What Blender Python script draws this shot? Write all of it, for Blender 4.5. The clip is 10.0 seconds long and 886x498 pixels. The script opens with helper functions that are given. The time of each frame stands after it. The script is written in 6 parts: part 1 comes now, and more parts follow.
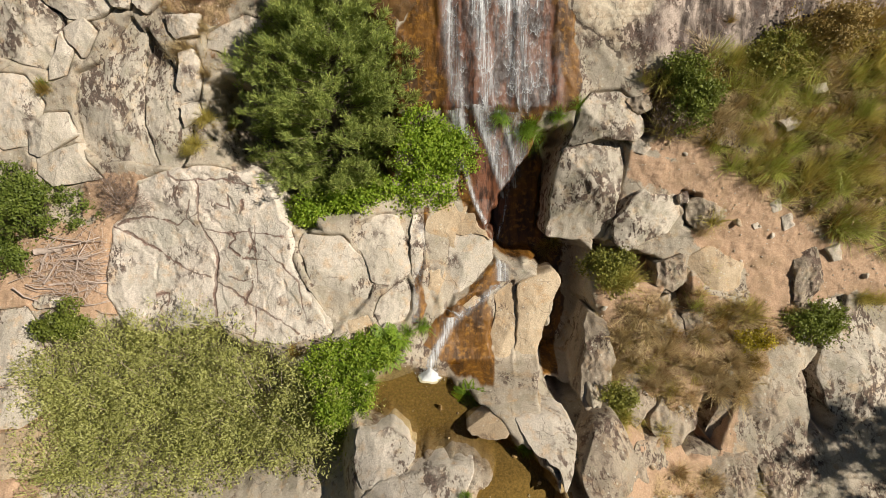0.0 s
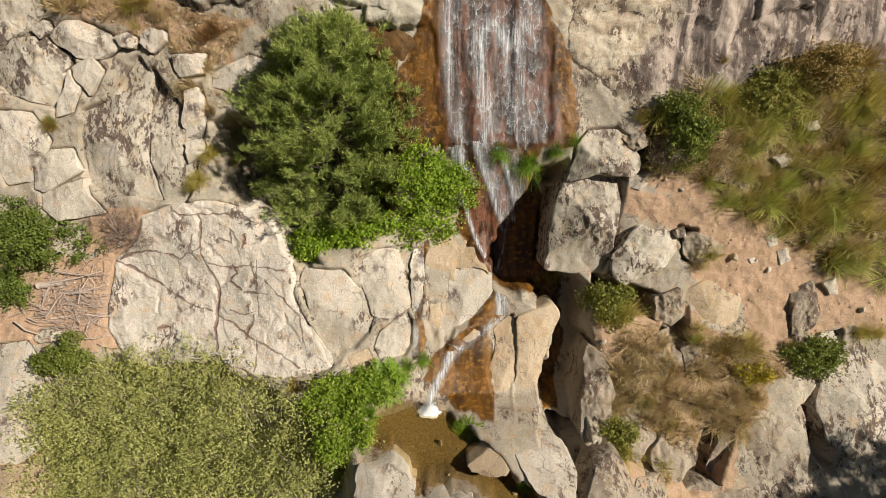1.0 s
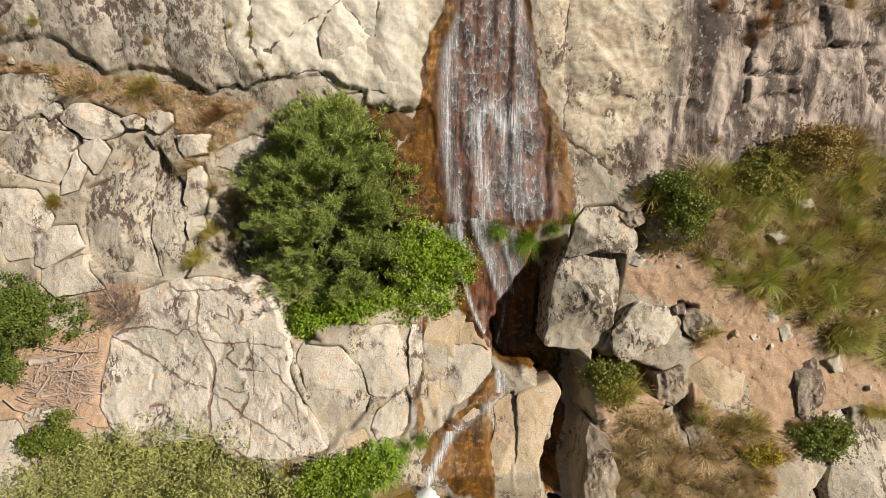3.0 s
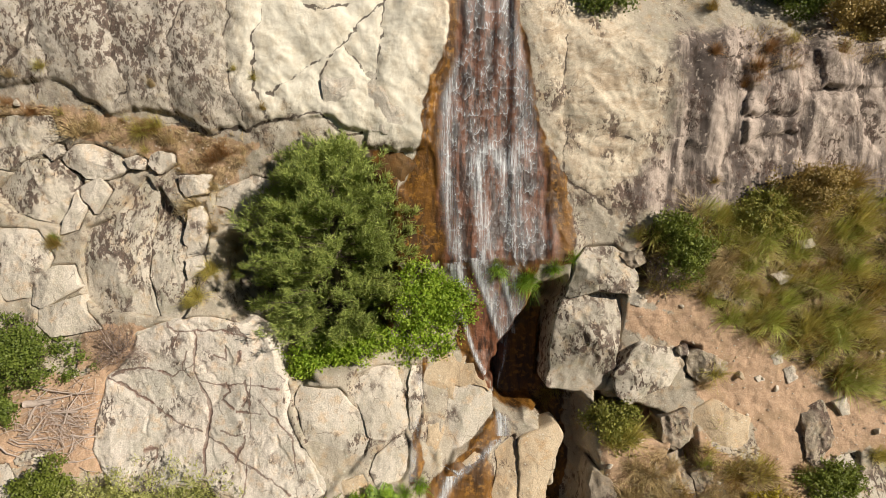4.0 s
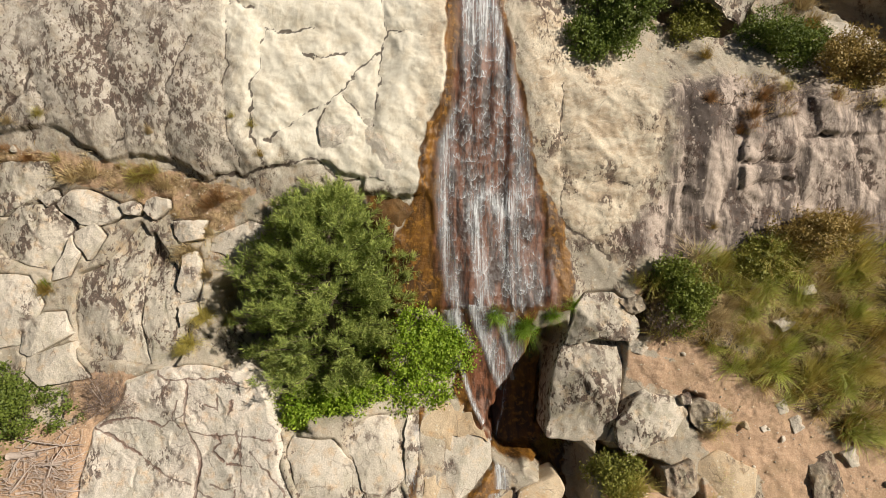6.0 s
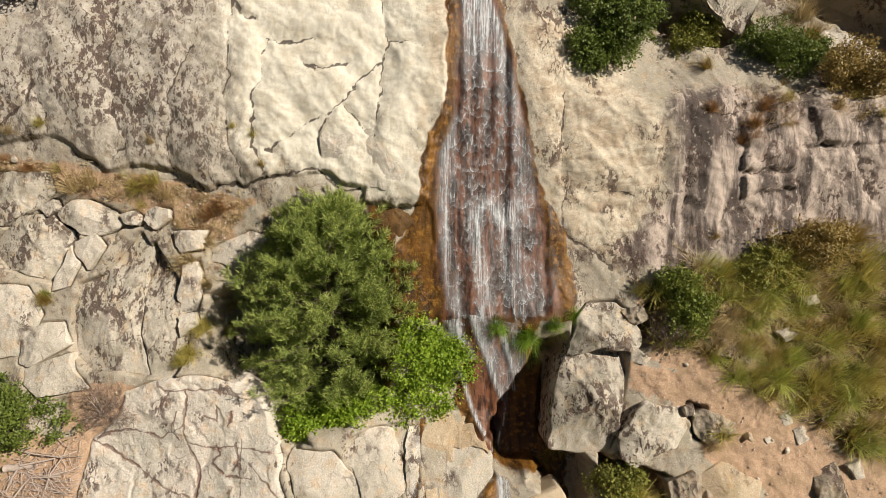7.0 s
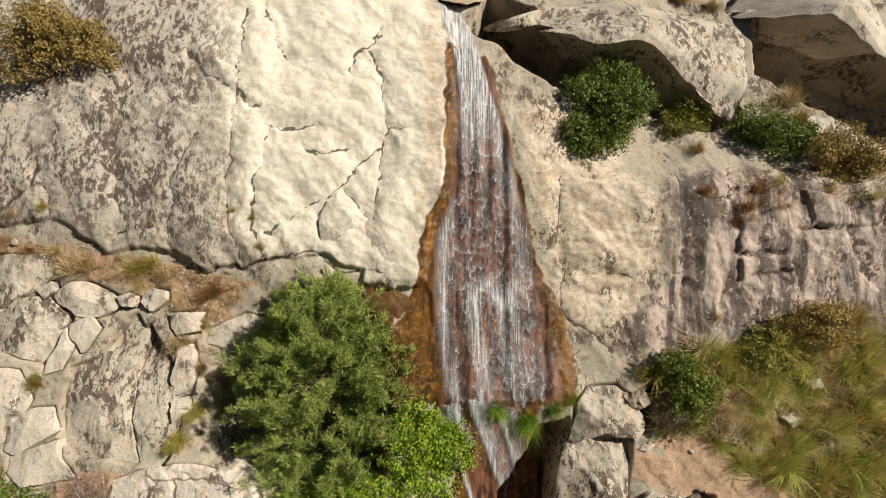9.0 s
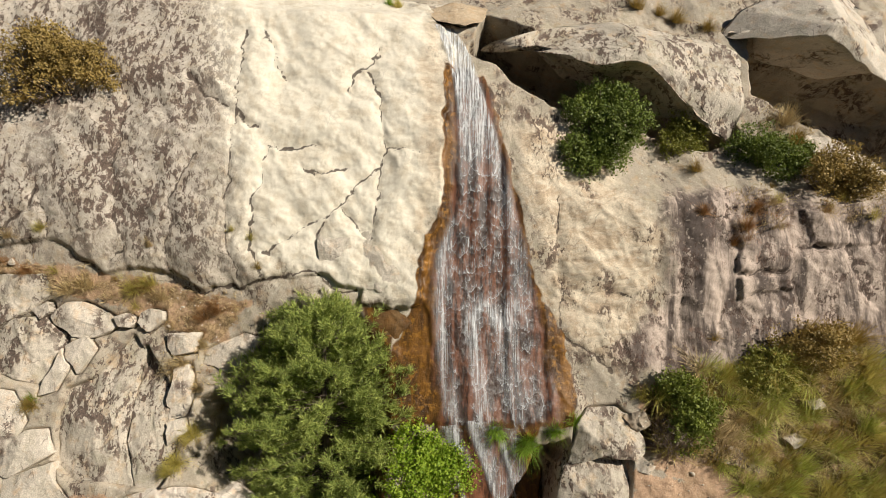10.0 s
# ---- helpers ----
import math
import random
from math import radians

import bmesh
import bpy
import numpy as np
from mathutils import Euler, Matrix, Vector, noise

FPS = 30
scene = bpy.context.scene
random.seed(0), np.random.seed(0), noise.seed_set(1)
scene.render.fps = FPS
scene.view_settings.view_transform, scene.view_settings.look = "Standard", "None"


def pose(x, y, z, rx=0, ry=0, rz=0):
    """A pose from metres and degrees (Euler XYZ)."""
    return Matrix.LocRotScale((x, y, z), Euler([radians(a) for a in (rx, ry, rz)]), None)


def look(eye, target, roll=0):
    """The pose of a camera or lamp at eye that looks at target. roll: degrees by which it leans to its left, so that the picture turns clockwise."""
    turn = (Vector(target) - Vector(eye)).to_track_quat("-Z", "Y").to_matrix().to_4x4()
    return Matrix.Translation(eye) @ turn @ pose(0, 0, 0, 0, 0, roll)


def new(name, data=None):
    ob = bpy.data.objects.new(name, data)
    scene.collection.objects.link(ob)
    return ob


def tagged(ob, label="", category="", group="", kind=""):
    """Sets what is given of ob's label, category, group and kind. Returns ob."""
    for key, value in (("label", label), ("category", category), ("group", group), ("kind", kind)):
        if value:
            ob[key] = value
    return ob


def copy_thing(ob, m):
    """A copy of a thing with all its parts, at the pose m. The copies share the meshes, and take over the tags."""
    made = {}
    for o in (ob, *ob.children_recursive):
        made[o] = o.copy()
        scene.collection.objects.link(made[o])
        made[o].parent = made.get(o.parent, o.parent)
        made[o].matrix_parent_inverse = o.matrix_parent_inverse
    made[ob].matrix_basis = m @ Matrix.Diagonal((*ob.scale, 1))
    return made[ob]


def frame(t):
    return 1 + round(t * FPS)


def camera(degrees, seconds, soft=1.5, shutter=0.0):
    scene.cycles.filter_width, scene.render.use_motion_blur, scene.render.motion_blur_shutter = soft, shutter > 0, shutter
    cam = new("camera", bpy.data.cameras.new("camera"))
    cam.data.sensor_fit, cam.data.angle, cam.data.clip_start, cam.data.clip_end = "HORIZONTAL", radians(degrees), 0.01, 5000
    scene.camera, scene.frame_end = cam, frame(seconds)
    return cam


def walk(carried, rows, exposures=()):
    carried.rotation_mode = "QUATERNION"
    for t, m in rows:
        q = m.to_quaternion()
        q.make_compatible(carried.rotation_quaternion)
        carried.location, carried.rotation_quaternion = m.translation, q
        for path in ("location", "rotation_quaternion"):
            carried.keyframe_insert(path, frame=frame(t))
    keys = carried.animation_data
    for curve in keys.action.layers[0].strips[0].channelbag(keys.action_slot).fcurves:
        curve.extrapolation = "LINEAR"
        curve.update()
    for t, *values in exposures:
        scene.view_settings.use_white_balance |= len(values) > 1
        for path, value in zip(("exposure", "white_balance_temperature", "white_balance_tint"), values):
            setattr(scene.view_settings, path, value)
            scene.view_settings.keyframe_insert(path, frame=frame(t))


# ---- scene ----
cam = camera(77.7, 10.0, 0.65)
METRES, EYE, TILT, LEAN, TURN = 3.0, 11.7, -36.0, 0.0, 0.0
ROWS = [
    (0.0, 0.0, 0.0, 0.0, 0.0, 0.0, -0.0),
    (0.5, -0.0067, -0.0259, 0.0582, -0.05, 1.01, 0.0),
    (1.0, -0.011, -0.0527, 0.1256, -0.13, 2.15, -0.01),
    (1.5, -0.0008, -0.0648, 0.1879, -0.11, 3.34, -0.02),
    (2.0, 0.0035, -0.0668, 0.2486, -0.08, 4.64, -0.01),
    (2.5, 0.0033, -0.066, 0.3058, -0.11, 6.01, -0.02),
    (4.0, 0.0077, -0.061, 0.4681, -0.05, 10.43, -0.03),
    (4.5, 0.0068, -0.0598, 0.5222, -0.16, 11.88, -0.04),
    (5.0, 0.0189, -0.0554, 0.5678, -0.15, 13.12, -0.02),
    (5.5, 0.0208, -0.0413, 0.5944, -0.21, 13.54, 0.01),
    (7.0, 0.0101, -0.0204, 0.622, -0.19, 14.65, 0.04),
    (7.5, 0.006, -0.0309, 0.6729, -0.25, 15.62, 0.06),
    (8.0, 0.0039, -0.0479, 0.732, -0.3, 17.21, 0.1),
    (8.5, 0.012, -0.0702, 0.8064, -0.3, 18.65, 0.1),
    (9.0, 0.0145, -0.0945, 0.8784, -0.31, 20.13, 0.11),
    (9.5, 0.0185, -0.1063, 0.9271, -0.37, 21.35, 0.16),
    (10.0, 0.0207, -0.1042, 0.9376, -0.38, 21.51, 0.18),
]
walk(cam, [(t, pose(0, 0, EYE, TILT, LEAN, TURN) @ pose(METRES * x, METRES * y, METRES * z, 90 + pitch, roll, yaw)) for t, x, y, z, yaw, pitch, roll in ROWS])

# ---- light ----
SUN_TO = Vector((0.72, -0.46, 0.58)).normalized()
world = bpy.data.worlds.new("world")
scene.world = world
world.use_nodes = True
wn = world.node_tree.nodes
sky = wn.new("ShaderNodeTexSky")
sky.sky_type = "NISHITA"
sky.sun_disc = False
sky.altitude = 1600
sky.dust_density = 0.4
sky.sun_elevation = math.asin(SUN_TO.z)
sky.sun_rotation = math.atan2(SUN_TO.x, SUN_TO.y)
wn["Background"].inputs["Strength"].default_value = 0.03
world.node_tree.links.new(sky.outputs["Color"], wn["Background"].inputs["Color"])
sun = new("sun", bpy.data.lights.new("sun", "SUN"))
sun.data.energy = 5.0
sun.data.angle = radians(0.5)
sun.data.color = (1.0, 0.92, 0.79)
sun.matrix_world = look(SUN_TO * 60, (0, 0, 0))
scene.view_settings.exposure = 0.24

# ---- the slope: u to the right, v up the face, w out of it ----
SLOPE = radians(24.0)
ORIGIN = Vector((0, 13.87, 5.61))
AX_U = Vector((1, 0, 0))
AX_V = Vector((0, math.sin(SLOPE), math.cos(SLOPE)))
AX_W = Vector((0, -math.cos(SLOPE), math.sin(SLOPE)))
PROFILES = (
    (-9, (-60, -11, -8, -6, -4.4, -2.8, -.9, 0, 2, 3.8, 5, 6.5, 8, 10, 12.5, 14.5, 60),
     (100.0, 3.0, 1.5, .6, -.12, -.32, -.25, -.3, -.45, -.35, .05, .36, .45, .4, 0, -.8, -55)),
    (-3, (-60, -11, -8, -6.3, -5.2, -3.8, -2.5, -1, .5, 2, 3.5, 4.2, 7, 8.5, 10.5, 12.3, 13, 14.5, 60),
     (102.0, 4.5, 2.6, 1.3, .72, .27, .05, -.3, -.7, -.6, -.3, -.12, .25, .35, .2, -.1, -.9, -2.2, -58)),
    (1, (-60, -11, -8, -7, -6.4, -5.5, -4.5, -3.5, -2, 0, .6, 1.5, 4, 7, 8.5, 10, 12, 13, 14.5, 60),
     (104.0, 6.0, 3.9, 1.8, .55, .4, .15, -.3, -.7, -.55, -.3, -.35, -.2, .25, .3, .2, -.4, -1.2, -2.5, -58)),
    (7, (-60, -11, -8, -6.3, -4.8, -3, -1.5, -.3, 1, 2.5, 3.5, 5, 6.5, 7.2, 8.5, 10, 14.5, 60),
     (101.0, 3.2, 1.75, .9, .3, -.05, -.05, -.15, -.2, -.35, -.3, 0, 0, -.4, -.8, -.9, -1.6, -56)),
)


def broad(u, v):
    """How far the broad slope stands out at u, v (numbers or arrays)."""
    ws = [np.interp(v, p[1], p[2]) for p in PROFILES]
    us = [p[0] for p in PROFILES]
    k = np.clip(u, us[0], us[-1])
    out = np.zeros(np.shape(v)) + ws[0]
    for i in range(3):
        f = np.clip((k - us[i]) / (us[i + 1] - us[i]), 0, 1)
        f = f * f * (3 - 2 * f)
        out = out * (1 - f) + ws[i + 1] * f
    return out


def at(u, v, w=0.0):
    return ORIGIN + AX_U * u + AX_V * v + AX_W * w


def lattice(ix, iy, seed):
    h = (ix.astype(np.int64) * 374761393 + iy.astype(np.int64) * 668265263 + seed * 982451653) & 0xFFFFFFFF
    h = ((h ^ (h >> 13)) * 1274126177) & 0xFFFFFFFF
    return ((h ^ (h >> 16)) & 0xFFFF) / 65535.0


def vnoise(x, y, seed):
    """Smooth noise from -1 to 1 for arrays."""
    fx, fy = np.floor(x), np.floor(y)
    tx, ty = x - fx, y - fy
    tx, ty = tx * tx * tx * (tx * (tx * 6 - 15) + 10), ty * ty * ty * (ty * (ty * 6 - 15) + 10)
    a, b = lattice(fx, fy, seed), lattice(fx + 1, fy, seed)
    c, d = lattice(fx, fy + 1, seed), lattice(fx + 1, fy + 1, seed)
    return 2 * ((a * (1 - tx) + b * tx) * (1 - ty) + (c * (1 - tx) + d * tx) * ty) - 1


def fbm(x, y, seed, octaves=4, gain=0.5):
    out, amp, s = 0.0, 1.0, 1.0
    for i in range(octaves):
        out = out + amp * vnoise(x * s + 17.3 * i, y * s - 9.1 * i, seed + i)
        amp, s = amp * gain, s * 2.03
    return out


def cells(x, y, seed):
    """Worley cells: a random number of the nearest cell, its offset, and how far the cell's border is."""
    fx, fy = np.floor(x), np.floor(y)
    d1, d2 = np.full(x.shape, 9.0), np.full(x.shape, 9.0)
    ident, ox, oy = np.zeros(x.shape), np.zeros(x.shape), np.zeros(x.shape)
    for i in (-1, 0, 1):
        for j in (-1, 0, 1):
            cx, cy = fx + i, fy + j
            dx, dy = cx + lattice(cx, cy, seed) - x, cy + lattice(cx, cy, seed + 7) - y
            d = np.hypot(dx, dy)
            near = d < d1
            d2 = np.where(near, d1, np.minimum(d2, d))
            ident = np.where(near, lattice(cx, cy, seed + 13), ident)
            ox, oy = np.where(near, dx, ox), np.where(near, dy, oy)
            d1 = np.where(near, d, d1)
    return ident, ox, oy, d2 - d1


def inside(u, v, pts):
    """Signed distance to an outline, positive inside."""
    d = np.full(u.shape, 1e9)
    odd = np.zeros(u.shape, bool)
    n = len(pts)
    for i in range(n):
        (ax, ay), (bx, by) = pts[i], pts[(i + 1) % n]
        ex, ey = bx - ax, by - ay
        t = np.clip(((u - ax) * ex + (v - ay) * ey) / (ex * ex + ey * ey + 1e-9), 0, 1)
        d = np.minimum(d, np.hypot(u - ax - t * ex, v - ay - t * ey))
        if ay != by:
            odd ^= ((ay > v) != (by > v)) & (u < (v - ay) / (by - ay) * ex + ax)
    return np.where(odd, d, -d)


def along(u, v, pts):
    """Distance to a broken line."""
    d = np.full(u.shape, 1e9)
    for (ax, ay), (bx, by) in zip(pts, pts[1:]):
        ex, ey = bx - ax, by - ay
        t = np.clip(((u - ax) * ex + (v - ay) * ey) / (ex * ex + ey * ey + 1e-9), 0, 1)
        d = np.minimum(d, np.hypot(u - ax - t * ex, v - ay - t * ey))
    return d


def soft(x, a, b):
    t = np.clip((x - a) / (b - a), 0, 1)
    return t * t * (3 - 2 * t)


def mesh_ob(name, verts, faces, material, parent=None, label="", smooth=True):
    me = bpy.data.meshes.new(name)
    me.from_pydata([tuple(p) for p in verts], [], faces)
    if smooth:
        me.shade_smooth()
    me.materials.append(material)
    ob = new(name, me)
    if parent:
        ob.parent = parent
    if label:
        ob["label"] = label
    return ob


def sheet(name, verts, nu, nv, material, keep=None):
    """A grid mesh from an array of nu * nv places (v outer); keep: which places count."""
    i = np.arange(nu * nv).reshape(nv, nu)
    quads = np.stack([i[:-1, :-1], i[:-1, 1:], i[1:, 1:], i[1:, :-1]], -1).reshape(-1, 4)
    if keep is not None:
        quads = quads[keep.ravel()[quads].all(1)]
    me = bpy.data.meshes.new(name)
    me.vertices.add(nu * nv)
    me.vertices.foreach_set("co", verts.astype(np.float32).ravel())
    me.loops.add(quads.size)
    me.loops.foreach_set("vertex_index", quads.astype(np.int32).ravel())
    me.polygons.add(len(quads))
    me.polygons.foreach_set("loop_start", np.arange(0, quads.size, 4, dtype=np.int32))
    me.update(calc_edges=True)
    me.shade_smooth()
    me.materials.append(material)
    return new(name, me)


# ---- materials ----
class Nodes:
    """Short ways to wire a material."""

    def __init__(self, name):
        self.mat = bpy.data.materials.new(name)
        self.mat.use_nodes = True
        self.tree = self.mat.node_tree
        self.bsdf = self.tree.nodes["Principled BSDF"]
        self.out = self.tree.nodes["Material Output"]
        self.place = self.add("ShaderNodeNewGeometry").outputs["Position"]

    def add(self, kind, **sets):
        node = self.tree.nodes.new(kind)
        for key, value in sets.items():
            setattr(node, key, value)
        return node

    def link(self, a, b):
        self.tree.links.new(a, b)

    def put(self, socket, value):
        if isinstance(value, bpy.types.NodeSocket):
            self.link(value, socket)
        elif isinstance(value, tuple) and len(value) == 3:
            socket.default_value = (*value, 1)
        else:
            socket.default_value = value

    def scaled(self, sx, sy, sz, rot=(0, 0, 0)):
        m = self.add("ShaderNodeMapping")
        m.inputs["Rotation"].default_value = rot
        m.inputs["Scale"].default_value = (sx, sy, sz)
        self.link(self.place, m.inputs["Vector"])
        return m.outputs["Vector"]

    def noise(self, scale, detail=4.0, rough=0.55, vector=None, warp=0.0):
        n = self.add("ShaderNodeTexNoise")
        n.inputs["Scale"].default_value = scale
        n.inputs["Detail"].default_value = detail
        n.inputs["Roughness"].default_value = rough
        n.inputs["Distortion"].default_value = warp
        self.link(vector or self.place, n.inputs["Vector"])
        return n.outputs["Fac"]

    def spots(self, scale, vector=None, feature="F1"):
        n = self.add("ShaderNodeTexVoronoi", feature=feature)
        n.inputs["Scale"].default_value = scale
        self.link(vector or self.place, n.inputs["Vector"])
        return n.outputs["Distance"]

    def step(self, value, lo, hi, a=0.0, b=1.0):
        n = self.add("ShaderNodeMapRange")
        n.interpolation_type = "SMOOTHSTEP"
        self.put(n.inputs["Value"], value)
        for key, x in (("From Min", lo), ("From Max", hi), ("To Min", a), ("To Max", b)):
            n.inputs[key].default_value = x
        return n.outputs["Result"]

    def math(self, op, a, b=0.0):
        n = self.add("ShaderNodeMath", operation=op)
        self.put(n.inputs[0], a)
        self.put(n.inputs[1], b)
        return n.outputs["Value"]

    def mix(self, fac, a, b):
        n = self.add("ShaderNodeMix", data_type="RGBA")
        self.put(n.inputs["Factor"], fac)
        self.put(n.inputs["A"], a)
        self.put(n.inputs["B"], b)
        return n.outputs["Result"]

    def attr(self, name):
        n = self.add("ShaderNodeAttribute")
        n.attribute_name = name
        return n.outputs["Fac"]

    def random(self):
        return self.add("ShaderNodeObjectInfo").outputs["Random"]

    def island(self):
        return self.add("ShaderNodeNewGeometry").outputs["Random Per Island"]

    def bump(self, height, strength, distance, normal=None):
        n = self.add("ShaderNodeBump")
        n.inputs["Strength"].default_value = strength
        n.inputs["Distance"].default_value = distance
        self.link(height, n.inputs["Height"])
        if normal:
            self.link(normal, n.inputs["Normal"])
        return n.outputs["Normal"]

    def done(self, color, rough=0.85, normal=None, spec=0.3):
        self.put(self.bsdf.inputs["Base Color"], color)
        self.put(self.bsdf.inputs["Roughness"], rough)
        self.put(self.bsdf.inputs["Specular IOR Level"], spec)
        if normal:
            self.link(normal, self.bsdf.inputs["Normal"])
        return self.mat


def granite(name, pale, grey, lichen, green, zones=False, jointed=False):
    """Weathered granite. lichen: how much of it dark crusts cover. zones: stained by the slope's attributes too."""
    n = Nodes(name)
    big, mid, fine = n.noise(0.7, 3), n.noise(3.1, 6, 0.62), n.noise(26, 6, 0.7)
    speck = n.noise(60, 3, 0.75)
    col = n.mix(n.step(big, 0.35, 0.68), pale, grey)
    warm = tuple(c * f for c, f in zip(pale, (0.92, 0.74, 0.55)))
    col = n.mix(n.step(mid, 0.50, 0.70, 0, 0.65), col, warm)
    col = n.mix(n.step(n.noise(2.2, 6, 0.65), 0.50, 0.62, 0, green), col, (0.31, 0.285, 0.195))
    if zones:
        cream, purple, rust_shade, soil, crust = (n.attr(k) for k in ("cream", "purple", "rust_shade", "soil", "crust"))
        chip = n.math("MULTIPLY", n.math("SUBTRACT", n.noise(1.4, 6, 0.65), 0.5), 1.3)
        cream = n.step(n.math("ADD", cream, n.math("MULTIPLY", chip, 1.5)), 0.3, 0.8)
        purple = n.step(n.math("ADD", purple, chip), 0.35, 0.75)
        col = n.mix(cream, col, n.mix(n.step(mid, 0.42, 0.68), (0.75, 0.69, 0.575), (0.64, 0.56, 0.435)))
        grainy = n.noise(3.0, 7, 0.7, n.scaled(0.5, 1.0, 1.0, (0, 0.6, 0)), 0.5)
        ochre = n.mix(n.step(grainy, 0.42, 0.60), (0.72, 0.62, 0.48), (0.52, 0.40, 0.28))
        col = n.mix(n.step(n.math("ADD", n.attr("tan"), chip), 0.35, 0.8, 0, 0.85), col, ochre)
        col = n.mix(n.math("MULTIPLY", crust, 0.65), col, n.mix(n.step(mid, 0.4, 0.66), (0.57, 0.51, 0.445), (0.43, 0.375, 0.31)))
        down = n.scaled(1.6, 0.35, 0.35)
        streak = n.noise(1.0, 7, 0.68, down, 0.4)
        dark = n.mix(n.step(streak, 0.42, 0.60), (0.115, 0.09, 0.078), (0.55, 0.445, 0.375))
        dark = n.mix(n.step(n.noise(5, 6, 0.72), 0.55, 0.64, 0, 0.8), dark, (0.60, 0.50, 0.42))
        dark = n.mix(n.step(n.noise(2.1, 5, 0.7), 0.62, 0.72, 0, 0.45), dark, (0.34, 0.19, 0.13))
        col = n.mix(purple, col, dark)
    # dark crusts of lichen, gathered in patches
    patch = n.step(n.noise(0.9, 4, 0.6), 0.62 - 0.35 * lichen, 0.76 - 0.35 * lichen)
    if zones:
        patch = n.math("MAXIMUM", n.math("MULTIPLY", patch, n.math("SUBTRACT", 1.0, cream)), n.math("MULTIPLY", crust, n.step(n.noise(0.8, 4), 0.25, 0.5)))
    slant = n.scaled(1.0, 0.55, 0.55, (0, 0.5, 0))
    drift = n.math("MULTIPLY", n.math("SUBTRACT", n.noise(1.3, 4, 0.6, slant), 0.5), 0.42)
    blot = n.step(n.math("ADD", n.noise(7.5, 9, 0.70, slant, 0.4), drift), 0.505, 0.53)
    dots = n.step(n.math("ADD", n.spots(8), n.math("MULTIPLY", fine, 0.35)), 0.42, 0.36)
    crusty = n.math("MULTIPLY", patch, n.math("MAXIMUM", blot, n.math("MULTIPLY", dots, 0.8)))
    col = n.mix(n.math("MULTIPLY", crusty, 0.88), col, n.mix(n.step(fine, 0.35, 0.7), (0.045, 0.029, 0.023), (0.16, 0.10, 0.078)))
    white = n.step(n.math("ADD", n.spots(5.5), n.math("MULTIPLY", fine, 0.2)), 0.27, 0.22)
    if zones:
        white = n.math("MULTIPLY", white, n.math("SUBTRACT", 1.0, n.math("MAXIMUM", purple, cream)))
    col = n.mix(n.math("MULTIPLY", white, 0.0 if pale[0] < 0.3 else 0.5), col, (0.64, 0.62, 0.52))
    # hairline joints
    hair = n.add("ShaderNodeTexVoronoi", feature="DISTANCE_TO_EDGE")
    hair.inputs["Scale"].default_value = 1.1
    bent = n.add("ShaderNodeVectorMath", operation="ADD")
    wobble = n.add("ShaderNodeTexNoise")
    wobble.inputs["Scale"].default_value = 1.6
    wobble.inputs["Detail"].default_value = 2
    n.link(n.place, wobble.inputs["Vector"])
    n.link(n.scaled(1.5, 0.8, 0.8, (0, 0.5, 0)), bent.inputs[0])
    n.link(wobble.outputs["Color"], bent.inputs[1])
    n.link(bent.outputs["Vector"], hair.inputs["Vector"])
    joint = n.math("MULTIPLY", n.step(hair.outputs["Distance"], 0.018, 0.006), n.step(n.noise(1.9, 3), 0.50, 0.58))
    if zones:
        joint = n.math("MULTIPLY", joint, n.math("SUBTRACT", 1.0, n.math("MULTIPLY", cream, 0.7)))
    col = n.mix(n.math("MULTIPLY", joint, 0.5), col, (0.12, 0.085, 0.065))
    if jointed:
        near = n.math("ADD", n.attr("crack"), n.math("MULTIPLY", n.math("SUBTRACT", n.noise(2.6, 5, 0.7), 0.42), 0.42))
        col = n.mix(n.step(near, 0.05, 0.0, 0, 0.75), col, n.mix(n.step(fine, 0.35, 0.65), (0.15, 0.075, 0.055), (0.36, 0.22, 0.17)))
    if zones or jointed:
        ragged = n.math("ADD", n.attr("crack"), n.math("MULTIPLY", n.math("SUBTRACT", n.noise(4, 6, 0.75), 0.5), 0.075))
        col = n.mix(n.step(ragged, 0.022, 0.006, 0, 0.88 if zones else 0.75), col, (0.07, 0.05, 0.04) if zones else (0.15, 0.095, 0.075))
    grain = n.step(n.math("ADD", n.math("MULTIPLY", speck, 0.6), n.math("MULTIPLY", fine, 0.4)), 0.36, 0.64, 0.72, 1.18)
    if zones:
        calm = n.math("MULTIPLY", cream, 0.65)
        grain = n.math("ADD", n.math("MULTIPLY", grain, n.math("SUBTRACT", 1.0, calm)), calm)
    hue = n.add("ShaderNodeHueSaturation")
    n.link(col, hue.inputs["Color"])
    n.link(grain, hue.inputs["Value"])
    col = hue.outputs["Color"]
    rough = 0.88
    if zones:
        earth = n.mix(n.step(fine, 0.35, 0.65), (0.40, 0.255, 0.165), (0.55, 0.38, 0.255))
        earth = n.mix(n.step(n.noise(1.6, 6, 0.7), 0.48, 0.64, 0, 0.6), earth, (0.33, 0.225, 0.135))
        earth = n.mix(n.step(n.noise(14, 5, 0.7), 0.60, 0.70, 0, 0.45), earth, (0.16, 0.11, 0.07))
        earth = n.mix(n.step(n.spots(16), 0.22, 0.16, 0, 0.6), earth, (0.50, 0.42, 0.33))
        litter = n.mix(n.step(n.noise(11, 6, 0.7), 0.38, 0.62), (0.10, 0.075, 0.03), (0.25, 0.18, 0.085))
